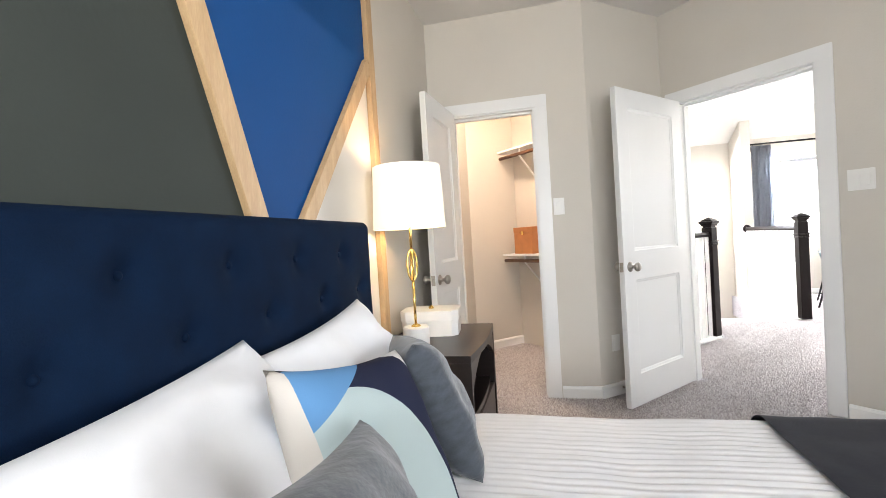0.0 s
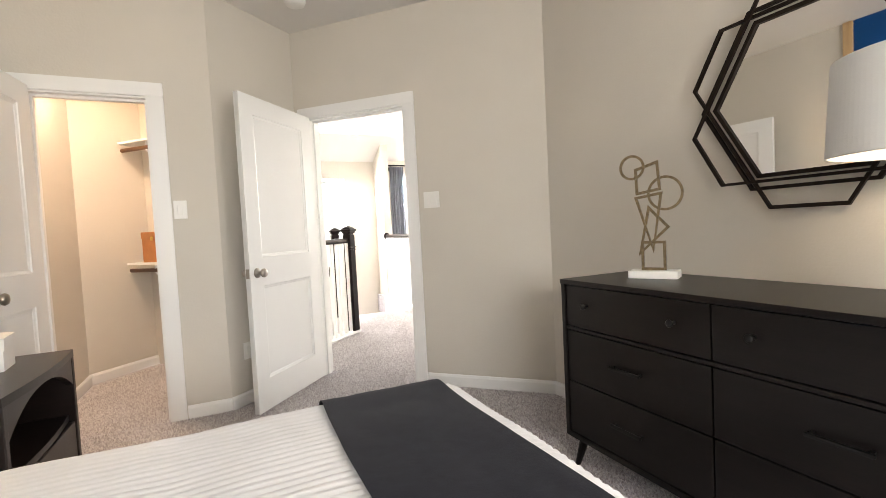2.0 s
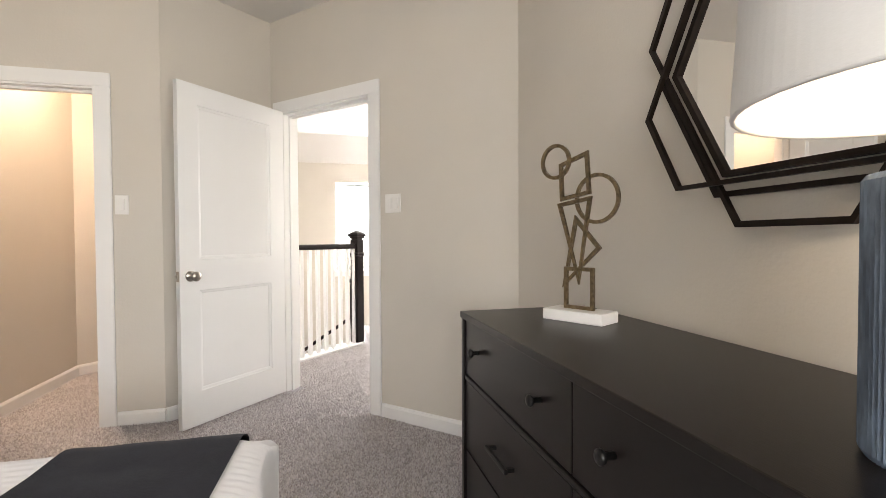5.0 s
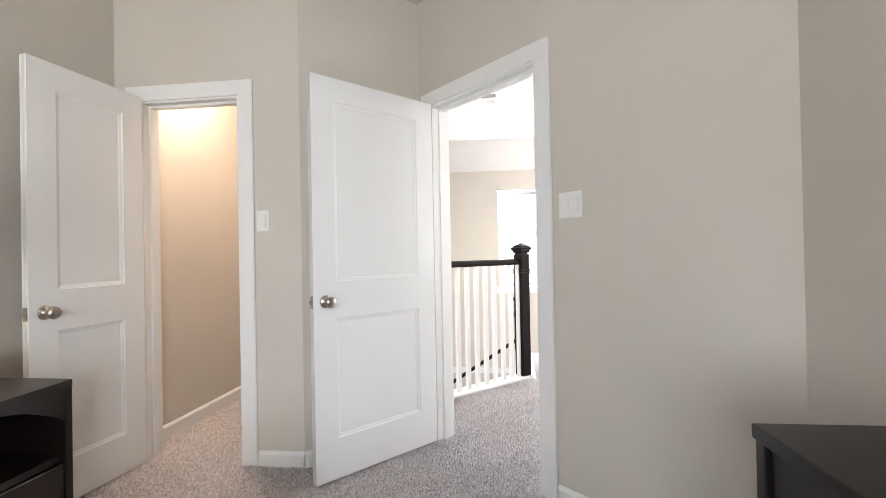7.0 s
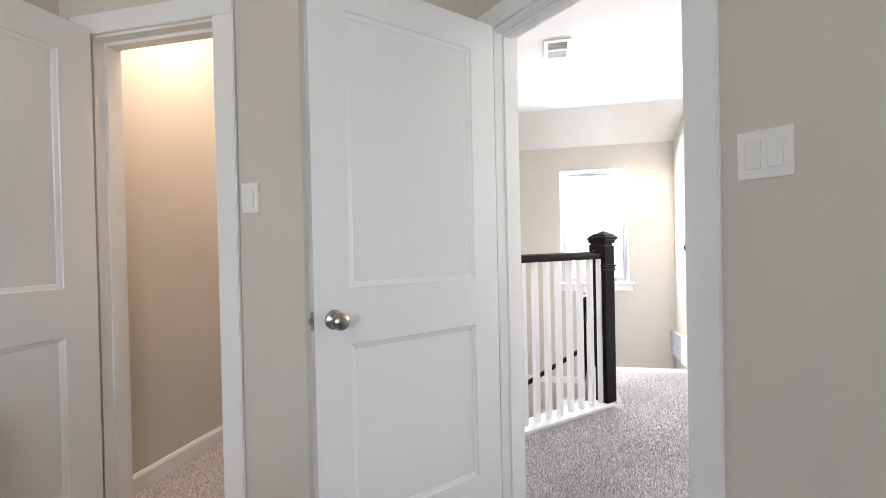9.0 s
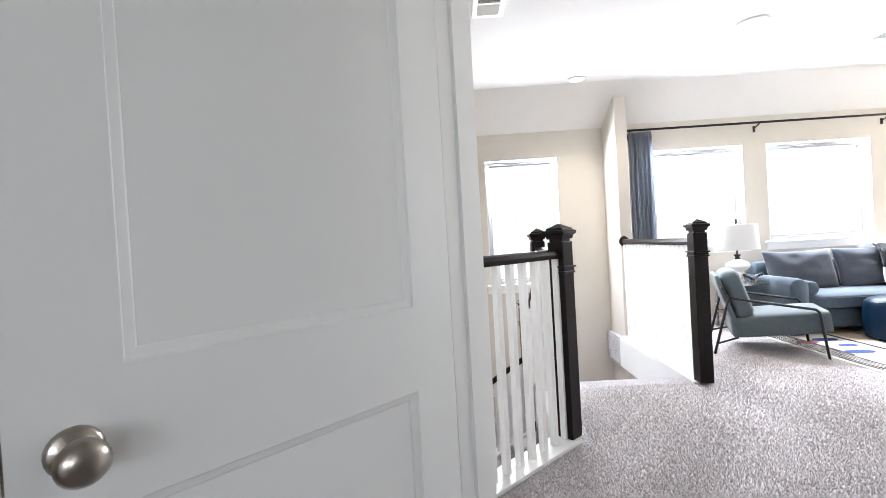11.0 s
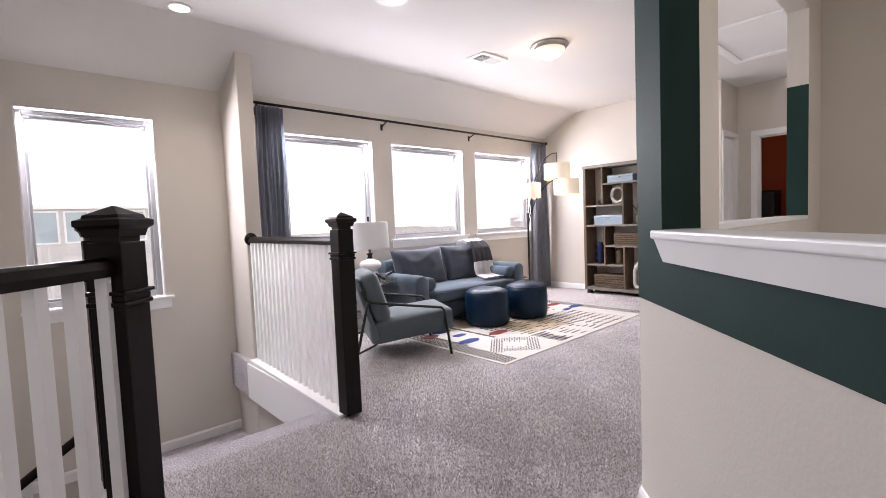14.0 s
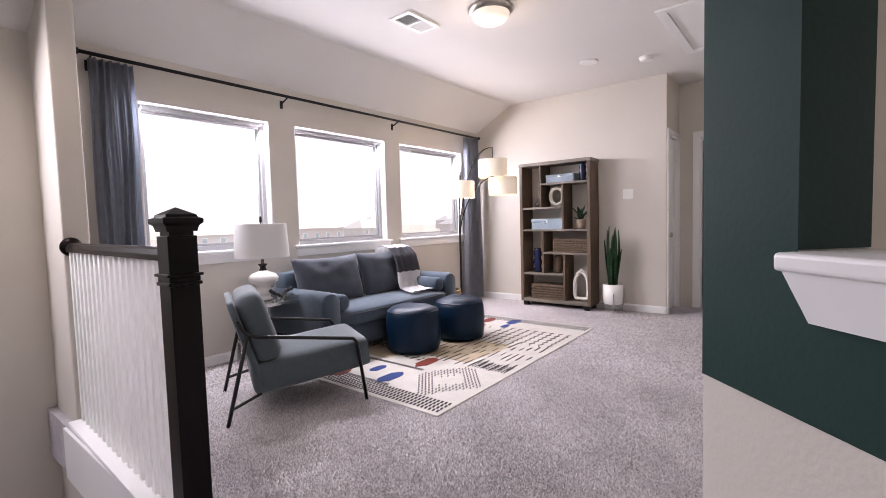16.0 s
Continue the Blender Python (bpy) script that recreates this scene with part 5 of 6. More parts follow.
for k, (px, py) in enumerate(((4.818, 6.95), (5.38, 6.86))):
    p = thing("pouf", "round navy leather pouf on the rug", "pouf", (px, py, 0.014), 0, "navy poufs")
    r = 0.238
    prof = [(0.16, 0.0), (0.21, 0.012), (0.232, 0.05), (r, 0.12), (r, 0.24), (0.232, 0.31), (0.222, 0.345), (0.215, 0.352), (0.205, 0.365), (0.15, 0.385), (0.07, 0.388), (0.004, 0.384)]
    b = lathe(prof, 56)
    for v in b.verts:
        a = math.atan2(v.co.y, v.co.x)
        rr = math.hypot(v.co.x, v.co.y)
        dent = 0.006 * noise.noise(Vector((v.co.x * 9, v.co.y * 9, v.co.z * 7 + k * 5)))
        if rr > 0.02:
            v.co.x += dent * v.co.x / rr
            v.co.y += dent * v.co.y / rr
        if v.co.z > 0.35:
            v.co.z += 0.012 * noise.noise(Vector((v.co.x * 8, v.co.y * 8, k * 4.0)))
    part("body", b, M_POUF, p, "", True)
    part("top_piping", tube([(0.219 * math.cos(2 * math.pi * q / 48), 0.219 * math.sin(2 * math.pi * q / 48), 0.349) for q in range(48)], 0.005, 6, True), M_POUF, p, "", True)
    part("bottom_piping", tube([(0.222 * math.cos(2 * math.pi * q / 48), 0.222 * math.sin(2 * math.pi * q / 48), 0.028) for q in range(48)], 0.005, 6, True), M_POUF, p, "", True)

# armchair; local x forward
ch = thing("armchair", "grey-blue armchair with slim black metal frame", "armchair", (3.614, 6.90, 0), -24.5)
W = 0.32
part("seat_cushion", moved(soft_box(-0.29, 0.43, -0.29, 0.29, 0.0, 0.19, 0.035, puff=0.015), pose(0, 0, 0.160, 0, -6, 0)), M_CHAIR, ch, "thick grey-blue seat cushion", True)
bk = soft_box(-0.075, 0.085, -0.28, 0.28, 0.0, 0.435, 0.065)
part("back_cushion", moved(bk, pose(-0.185, 0, 0.315, 0, -17, 0)), M_CHAIR, ch, "grey-blue rounded back cushion", True)
part("back_shell", moved(soft_box(-0.115, -0.070, -0.29, 0.29, -0.12, 0.425, 0.018), pose(-0.185, 0, 0.315, 0, -17, 0)), M_CHAIR, ch, "slim upholstered back shell", True)
for s in (-1, 1):
    y = s * W
    part("side_frame", merge(
        tube([(0.37, y, 0.0), (0.325, y, 0.34), (0.317, y, 0.385), (0.295, y, 0.408), (0.25, y, 0.415), (-0.27, y, 0.495), (-0.31, y, 0.508), (-0.34, y, 0.54), (-0.365, y, 0.60)], 0.0115, 10),
        tube([(-0.44, y, 0.0), (-0.315, y, 0.51)], 0.0115, 10)), M_BLACK, ch, "black tubular side frame", True)
    part("brace", tube([(-0.417, y, 0.095), (-0.25, s * 0.27, 0.145)], 0.009, 8), M_BLACK, ch)
part("seat_rail", tube([(0.335, -W, 0.27), (0.335, W, 0.27)], 0.010, 8), M_BLACK, ch)
part("back_rail", tube([(-0.360, -W, 0.59), (-0.368, 0, 0.59), (-0.360, W, 0.59)], 0.010, 8), M_BLACK, ch)

# side table with lamp
tb2 = thing("side_table", "chrome framed side table with glass top", "side table", (3.92, 7.72, 0))
M_CHROME = mat("brushed_chrome", (0.55, 0.55, 0.55), 0.25, 1.0, var=0.05, vscale=20)
M_TOPG = mat("smoked_table_glass", (0.10, 0.11, 0.11), 0.08, var=0.05, vscale=5)
for x in (-0.19, 0.19):
    for y in (-0.19, 0.19):
        part("leg", slab(x - 0.012, x + 0.012, y - 0.012, y + 0.012, 0.0, 0.50, 0.002), M_CHROME, tb2)
for z in (0.18, 0.50):
    part("top_frame" if z > 0.3 else "lower_frame", merge(slab(-0.202, 0.202, -0.202, -0.178, z, z + 0.022), slab(-0.202, 0.202, 0.178, 0.202, z, z + 0.022), slab(-0.202, -0.178, -0.178, 0.178, z, z + 0.022), slab(0.178, 0.202, -0.178, 0.178, z, z + 0.022)), M_CHROME, tb2)
part("glass_top", slab(-0.178, 0.178, -0.178, 0.178, 0.510, 0.520), M_TOPG, tb2, "dark glass top")
part("lower_shelf", slab(-0.178, 0.178, -0.178, 0.178, 0.19, 0.20), M_TOPG, tb2)
tray = thing("tray", "small silver tray with a bar handle on the side table", "tray", (4.02, 7.58, 0.523))
part("tray_body", merge(slab(-0.09, 0.09, -0.05, 0.05, 0, 0.008), slab(-0.09, 0.09, -0.05, -0.044, 0.008, 0.04), slab(-0.09, 0.09, 0.044, 0.05, 0.008, 0.04)), M_CHROME, tray)
bead = thing("bead_decor", "dark knotted bead ornament on the side table", "ornament", (3.97, 7.63, 0.575))
for k in range(11):
    a = -0.9 + 0.18 * k
    part("bead", moved(lathe([(0.003, -0.017), (0.013, -0.010), (0.017, 0), (0.013, 0.010), (0.003, 0.017)], 12), pose(-0.09 + 0.018 * k, 0.015 * math.sin(k), 0.02 * abs(k - 5) / 2 - 0.02 + 0.0)), M_SCREEN, bead, "", True)
ll = thing("white_table_lamp", "white ceramic lamp with white rectangular drum shade", "table lamp", (3.90, 7.77, 0.521))
part("base", lathe([(0.062, 0), (0.064, 0.014), (0.050, 0.024), (0.055, 0.05), (0.085, 0.075), (0.060, 0.10), (0.055, 0.115), (0.115, 0.155), (0.120, 0.185), (0.095, 0.215), (0.045, 0.235), (0.032, 0.245)], 36), M_CERAMIC, ll, "gourd-shaped white ceramic base", True)
part("collar", lathe([(0.034, 0.245), (0.022, 0.262), (0.022, 0.275), (0.036, 0.292), (0.038, 0.298), (0.012, 0.302), (0.012, 0.37)], 24), M_BRONZE, ll, "dark bronze collar", True)
drum_shade(0.215, 0.200, 0.27, M_SHADE_OFF, ll, 0.355, "white drum shade")
part("finial", lathe([(0.005, 0.60), (0.005, 0.64), (0.013, 0.645), (0.009, 0.68), (0.012, 0.685), (0.003, 0.69)], 12), M_BRONZE, ll)
part("harp", tube([(0, 0, 0.36), (0.0, 0.05, 0.42), (0, 0.05, 0.55), (0, 0, 0.615)], 0.003, 6), M_BRONZE, ll)

# arc floor lamp with three shades
fl = thing("floor_lamp", "three-arm arc floor lamp with lit cream drum shades", "floor lamp", (6.45, 7.62, 0))
part("base", lathe([(0.15, 0), (0.155, 0.012), (0.15, 0.028), (0.03, 0.034), (0.02, 0.05)], 36), M_BLACK, fl, "round black base", True)
part("pole", tube([(0, 0, 0.03), (0, 0, 1.1), (0.0, 0, 1.2)], 0.014, 12), M_BLACK, fl, "", True)
for k, (sx, sy, sz, top) in enumerate(((-0.06, -0.07, 1.40, 1.72), (0.07, -0.45, 1.632, 1.98), (0.19, -0.51, 1.428, 1.66))):
    pts = []
    for q in range(17):
        t = q / 16
        pts.append(((1 - (1 - t) ** 1.0) ** 1.6 * sx, t ** 1.6 * sy, 0.95 + (top - 0.95) * math.sin(t * math.pi / 2 * 1.05) if t < 0.97 else top))
    pts.append((sx, sy, top - 0.03))
    pts.append((sx, sy, sz + 0.21))
    part("arm", tube(pts, 0.007, 8), M_BLACK, fl, "curved black arm", True)
    sh = drum_shade(0.168, 0.168, 0.20, M_SHADE_LOFT, fl, 0, "lit cream linen drum shade")
    sh.location = (sx, sy, sz)
    part("spider", merge(tube([(sx - 0.165, sy, sz + 0.185), (sx + 0.165, sy, sz + 0.185)], 0.003, 6), tube([(sx, sy, sz + 0.19), (sx, sy, sz + 0.22)], 0.006, 8)), M_BLACK, fl)
    bulb("floor_lamp_bulb", (6.45 + sx, 7.62 + sy, sz + 0.10), 1.0, WARM, 0.04)

bsk = thing("basket", "seagrass basket holding a white cushion beside the sofa", "basket", (6.10, 7.56, 0))
part("body", lathe([(0.11, 0), (0.14, 0.03), (0.155, 0.16), (0.145, 0.31), (0.15, 0.33), (0.140, 0.33), (0.13, 0.16), (0.12, 0.05), (0.02, 0.04)], 32), M_SEAGRASS, bsk, "", True)
for k in range(9):
    part("weave_ring", tube([((0.147 + 0.011 * math.sin(math.pi * k / 8)) * math.cos(2 * math.pi * q / 40), (0.147 + 0.011 * math.sin(math.pi * k / 8)) * math.sin(2 * math.pi * q / 40), 0.03 + 0.036 * k) for q in range(40)], 0.012, 6, True), M_SEAGRASS, bsk, "", True)
bc = thing("basket_cushion", "white cushion standing in the basket", "cushion", (6.10, 7.56, 0.40), 30)
part("cover", moved(cushion(0.24, 0.26, 0.12, 20), pose(0, 0, 0.0, 8, 12, 0)), M_WHITE_FAB, bc, "", True)


# curtains and rod
def curtain(x0, x1, waves, seed):
    bm = bmesh.new()
    n, m = 160, 24
    rows = []
    for j in range(m + 1):
        z = 2.265 - 2.235 * j / m
        f = 1.0 + 0.10 * (j / m) ** 1.5
        row = []
        for i in range(n + 1):
            u = i / n
            xc = (x0 + x1) / 2
            ph = u * waves * 2 * math.pi + seed
            row.append(bm.verts.new((xc + (u - 0.5) * (x1 - x0) * f + 0.004 * math.sin(j * 0.5 + u * 6), 7.945 + 0.033 * math.sin(ph) * (0.75 + 0.25 * j / m) + 0.010 * math.sin(ph * 2.3 + j * 0.15), z)))
        rows.append(row)
    for j in range(m):
        for i in range(n):
            bm.faces.new((rows[j][i], rows[j][i + 1], rows[j + 1][i + 1], rows[j + 1][i]))
    bmesh.ops.solidify(bm, geom=bm.faces[:], thickness=0.003)
    return finish(bm)


for x0, x1, w, sd in ((2.85, 3.105, 5.5, 0.3), (7.03, 7.36, 5.5, 1.7)):
    tagged(part("curtain", curtain(x0, x1, w, sd), M_CURTAIN, None, "", True), "grey pleated floor-length curtain hanging from a dark rod", "curtain", "loft curtains")
rod = thing("curtain_rod", "long dark metal curtain rod above the loft windows", "curtain rod", (0, 7.945, 2.29))
part("rod", tube([(2.79, 0, 0), (7.39, 0, 0)], 0.013, 12), M_BLACK, rod, "", True)
for x in (2.79, 7.39):
    part("finial", moved(lathe([(0.013, 0), (0.022, 0.006), (0.022, 0.03), (0.004, 0.036)], 16), pose(x - (0.018 if x < 5 else 0.018), 0, 0, 0, 90, 0)), M_BLACK, rod, "", True)
for x in (2.87, 4.32, 5.75, 7.32):
    part("bracket", merge(tube([(x, 0, -0.012), (x, 0.10, -0.05)], 0.007, 8), slab(x - 0.012, x + 0.012, 0.095, 0.104, -0.09, -0.02)), M_BLACK, rod)

# rug with woven motifs
RW, RH = 2.55, 1.75
rug = thing("area_rug", "ivory woven rug with black, blue and rust tribal motifs", "rug", (3.862, 5.904, 0.001), 0.6)
part("base", slab(0, RW, 0, RH, 0, 0.010, 0.003), M_RUG, rug)
rng = random.Random(7)


def motif_mesh(polys, h=0.0025):
    verts, faces = [], []
    for pts in polys:
        k, b = len(pts), len(verts)
        verts += [(x, y, 0.0085) for x, y in pts] + [(x, y, 0.010 + h) for x, y in pts]
        faces.append(tuple(range(b + k, b + 2 * k)))
        for q in range(k):
            faces.append((b + q, b + (q + 1) % k, b + k + (q + 1) % k, b + k + q))
    me = bpy.data.meshes.new("motif")
    me.from_pydata(verts, [], faces)
    bm = bmesh.new()
    bm.from_mesh(me)
    bpy.data.meshes.remove(me)
    return bm


def dash(x, y, w, h, k=0.0):
    return [(x, y), (x + w, y + k), (x + w, y + h + k), (x, y + h)]


def hexagon(cx, cy, rx, ry):
    out = []
    steps = 5
    for sx, sy in ((1, 1), (-1, 1), (-1, -1), (1, -1)):
        for q in range(steps):
            t = q / (steps - 1) if sx * sy > 0 else 1 - q / (steps - 1)
            out.append((cx + sx * rx * (1 - 0.45 * t) + rng.uniform(-0.012, 0.012), cy + sy * ry * t))
    return out


blk, blu, red, tan = [], [], [], []
# borders at both short ends: rows of slanted dashes
for row in range(4):
    y0 = 0.03
    for k in range(56):
        y = y0 + k * 0.030
        blk.append([(0.035 + row * 0.040, y), (0.065 + row * 0.040, y + 0.006), (0.065 + row * 0.040, y + 0.019), (0.035 + row * 0.040, y + 0.013)])
        blk.append([(RW - 0.065 - row * 0.040, y), (RW - 0.035 - row * 0.040, y + 0.006), (RW - 0.035 - row * 0.040, y + 0.017), (RW - 0.065 - row * 0.040, y + 0.011)])
# diamond field of dashes near one corner
for i in range(17):
    for j in range(17):
        x, y = 0.20 + i * 0.036, 0.05 + j * 0.030
        u, v = abs(x - 0.50) / 0.22, abs(y - 0.30) / 0.17
        if 0.62 < u + v < 0.80 or u + v < 0.55 or u + v > 1.62:
            continue
        blk.append([(x, y), (x + 0.021, y + 0.008), (x + 0.021, y + 0.017), (x, y + 0.009)])
for cx, cy, rx, ry, c in ((0.33, 0.70, 0.13, 0.055, blu), (0.42, 0.92, 0.085, 0.04, blu), (0.40, 1.16, 0.13, 0.055, blu), (0.74, 0.70, 0.14, 0.055, red), (0.20, 1.10, 0.10, 0.055, red), (0.30, 1.42, 0.11, 0.05, blu)):
    c.append(hexagon(cx, cy, rx, ry))
for cx, cy, rx, ry, c in ((2.20, 1.36, 0.13, 0.055, blu), (2.30, 1.10, 0.13, 0.055, red), (2.02, 1.04, 0.10, 0.045, red), (2.36, 0.82, 0.13, 0.055, blu), (2.14, 0.80, 0.08, 0.035, blu), (2.34, 1.52, 0.12, 0.05, red), (2.06, 1.54, 0.10, 0.045, blu)):
    c.append(hexagon(cx, cy, rx, ry))
# broken stripes across the middle, on a tan ground
tan.append([(0.90, 0.42), (1.52, 0.36), (1.50, 1.10), (0.92, 1.22)])
tan.append([(0.64, 1.05), (0.90, 1.02), (0.92, 1.55), (0.66, 1.60)])
for k in range(26):
    y = 0.06 + k * 0.060
    x = 0.86 + rng.uniform(-0.04, 0.06)
    while x < 1.55:
        w = rng.uniform(0.07, 0.24)
        blk.append(dash(x, y + rng.uniform(-0.006, 0.006), w, rng.uniform(0.007, 0.013), rng.uniform(-0.008, 0.008)))
        x += w + rng.uniform(0.05, 0.18)
# chevron dashes
for i in range(13):
    for j in range(7):
        x, y = 0.86 + i * 0.020, 0.03 + j * 0.0
        blk.append([(0.84 + 0.022 * j, 0.05 + i * 0.026), (0.855 + 0.022 * j, 0.05 + i * 0.026 + 0.010), (0.870 + 0.022 * j, 0.05 + i * 0.026 + 0.010), (0.855 + 0.022 * j, 0.05 + i * 0.026)])
# branching strokes
for i in range(9):
    for j in range(6):
        x, y = 1.60 + j * 0.085, 0.06 + i * 0.085
        blk.append([(x, y), (x + 0.055, y + 0.030), (x + 0.058, y + 0.040), (x, y + 0.011)])
        blk.append([(x + 0.055, y + 0.030), (x + 0.085, y + 0.006), (x + 0.085, y + 0.017), (x + 0.058, y + 0.041)])
for k in range(16):
    x, y = 0.70 + rng.uniform(0, 0.16), 0.78 + rng.uniform(0, 0.34)
    blk.append(dash(x, y, 0.022, 0.014))
for k in range(10):
    x, y = 1.60 + 0.10 * (k % 5), 0.90 + 0.16 * (k // 5) + 0.02 * (k % 2)
    blk.append(dash(x, y, 0.045, 0.012, 0.012))
for k in range(60):
    blk.append(dash(0.19, 0.60 + k * 0.0185, 0.030, 0.008, 0.006))
    blk.append(dash(0.56, 0.60 + k * 0.0185, 0.034, 0.008, 0.006))
part("woven_dash", motif_mesh(blk, 0.0030), M_RUG_BLK, rug, "black woven dashes")["kind"] = "stuff"
for group_, m_, h_, lab_ in ((blu, M_RUG_BLU, 0.0022, "blue stepped hexagon"), (red, M_RUG_RED, 0.0022, "rust stepped hexagon"), (tan, M_RUG_TAN, 0.0012, "tan woven field")):
    for poly in group_:
        part("motif", motif_mesh([poly], h_), m_, rug, lab_)

# bookcase
BY0_, BY1_, BXF, BXB, BH = 6.265, 7.20, 7.205, 7.488, 1.835
bc_ = thing("bookcase", "weathered brown wood bookcase with staggered half-full shelves", "bookcase", (0, 0, 0))
for y in (BY0_, BY1_ - 0.04):
    part("side_panel", slab(BXF, BXB, y, y + 0.04, 0.06, BH - 0.04, 0.003), M_BARN, bc_)
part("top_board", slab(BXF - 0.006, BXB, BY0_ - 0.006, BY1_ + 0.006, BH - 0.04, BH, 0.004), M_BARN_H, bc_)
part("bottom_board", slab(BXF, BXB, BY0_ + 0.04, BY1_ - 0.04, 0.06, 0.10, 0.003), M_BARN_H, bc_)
IY0, IY1 = BY1_ - 0.04, BY0_ + 0.04


def at_u(u):
    return IY0 + (IY1 - IY0) * u


def board(u0, u1, z):
    y0, y1 = sorted((at_u(u0), at_u(u1)))
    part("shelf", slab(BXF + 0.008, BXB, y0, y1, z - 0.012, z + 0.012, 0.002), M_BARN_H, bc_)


def divider(u, z0, z1):
    y = at_u(u)
    part("divider", slab(BXF + 0.008, BXB, y - 0.012, y + 0.012, z0 + 0.012, z1 - 0.012, 0.002), M_BARN, bc_)


board(0.30, 1, 1.56), board(0, 0.64, 1.26), board(0, 1, 0.98), board(0.32, 1, 0.69), board(0, 0.65, 0.42)
divider(0.29, 1.26, 1.842), divider(0.64, 0.98, 1.56), divider(0.32, 0.42, 0.98), divider(0.65, 0.088, 0.69)
for y in (BY0_ + 0.03, BY1_ - 0.09):
    for x in (BXF + 0.01, BXB - 0.07):
        part("foot", slab(x, x + 0.06, y, y + 0.06, 0, 0.06, 0.003), M_BLACK, bc_)

XM = (BXF + BXB) / 2


def shelf_box(u, z, w, h, label, m, lid):
    r = thing("storage_box", label, "box", (XM, at_u(u), z))
    part("body", slab(-0.10, 0.10, -w / 2, w / 2, 0, h * 0.68, 0.004), m, r)
    part("lid", slab(-0.104, 0.104, -w / 2 - 0.004, w / 2 + 0.004, h * 0.68, h, 0.005), m, r)
    part("clasp", slab(-0.110, -0.103, -0.018, 0.018, h * 0.60, h * 0.82, 0.001), lid, r, "silver clasp")


shelf_box(0.58, 1.572, 0.36, 0.10, "pale blue shell lidded box on the upper shelf", M_BOXBLUE, M_CHROME)
shelf_box(0.37, 0.992, 0.42, 0.13, "pale blue shell lidded box on the middle shelf", M_BOXBLUE, M_CHROME)


def wicker(u, z, w, h, label):
    r = thing("wicker_basket", label, "basket", (XM, at_u(u), z))
    rows = max(4, int(h / 0.028))
    part("body", slab(-0.105, 0.105, -w / 2 + 0.01, w / 2 - 0.01, 0, h - 0.01), M_WICKER, r)
    for k in range(rows):
        zz = (k + 0.5) * h / rows
        pts = []
        for c in range(64):
            s = c / 64 * 4
            e, f = int(s), s - int(s)
            a = ((-0.11, -w / 2), (-0.11, w / 2), (0.11, w / 2), (0.11, -w / 2))
            p, q = a[e], a[(e + 1) % 4]
            o = 0.003 * math.sin(c * 2.0 + k * math.pi)
            pts.append((p[0] + (q[0] - p[0]) * f + (o if e in (0, 2) else 0), p[1] + (q[1] - p[1]) * f + (o if e in (1, 3) else 0), zz))
        part("weave_band", tube(pts, h / rows * 0.5, 6, True), M_WICKER, r)


wicker(0.75, 0.702, 0.46, 0.17, "dark wicker basket on the shelf")
wicker(0.38, 0.10, 0.44, 0.19, "dark wicker basket on the bottom shelf")


def vase(u, z, prof, m, label, name="vase"):
    r = thing(name, label, "vase", (XM, at_u(u), z))
    part("body", lathe(prof, 28), m, r, "", True)
    return r


wavy = [(0.035, 0), (0.045, 0.02), (0.035, 0.05), (0.048, 0.09), (0.034, 0.13), (0.046, 0.17), (0.032, 0.20), (0.036, 0.215), (0.026, 0.213)]
vase(0.88, 1.572, wavy, M_NAVY_CER, "navy wavy ceramic vase on the top shelf")
vase(0.16, 0.432, [(r * 1.25, z * 1.45) for r, z in wavy], M_NAVY_CER, "tall navy wavy ceramic vase")
vase(0.20, 1.272, [(0.02, 0), (0.05, 0.02), (0.055, 0.05), (0.03, 0.08), (0.012, 0.10), (0.015, 0.12)], M_SCREEN, "small black vase on the shelf")
vase(0.50, 0.432, [(0.04, 0), (0.052, 0.03), (0.055, 0.18), (0.045, 0.22), (0.02, 0.225)], M_WICKER, "dark woven cylinder vase")


def loop_vase(u, z, w, h, sq, label):
    r = thing("loop_vase", label, "vase", (XM - 0.03, at_u(u), z))
    pts = []
    for k in range(48):
        a = 2 * math.pi * k / 48
        c, s = math.cos(a), math.sin(a)
        pw = sq if s < 0 else 1.0
        pts.append((0, w / 2 * math.copysign(abs(c) ** pw, c), h * 0.46 + h * 0.44 * math.copysign(abs(s) ** pw, s)))
    bm = tube(pts, 0.022, 10, True)
    part("body", bm, M_MATTE_CER, r, "", True)
    part("neck", lathe([(0.014, h * 0.9), (0.012, h * 0.96), (0.016, h)], 16), M_MATTE_CER, r, "", True)


loop_vase(0.50, 1.272 + 0.02, 0.17, 0.24, 1.0, "white matte ring-shaped vase")
loop_vase(0.86, 0.10 + 0.02, 0.17, 0.38, 0.35, "tall white matte arch-shaped vase")
pl = thing("potted_plant", "small leafy plant in a sand-coloured pot", "plant", (XM - 0.02, at_u(0.86), 0.992))
part("pot", lathe([(0.04, 0), (0.052, 0.03), (0.056, 0.11), (0.050, 0.115), (0.046, 0.10), (0.004, 0.098)], 24), M_TERRA, pl, "", True)


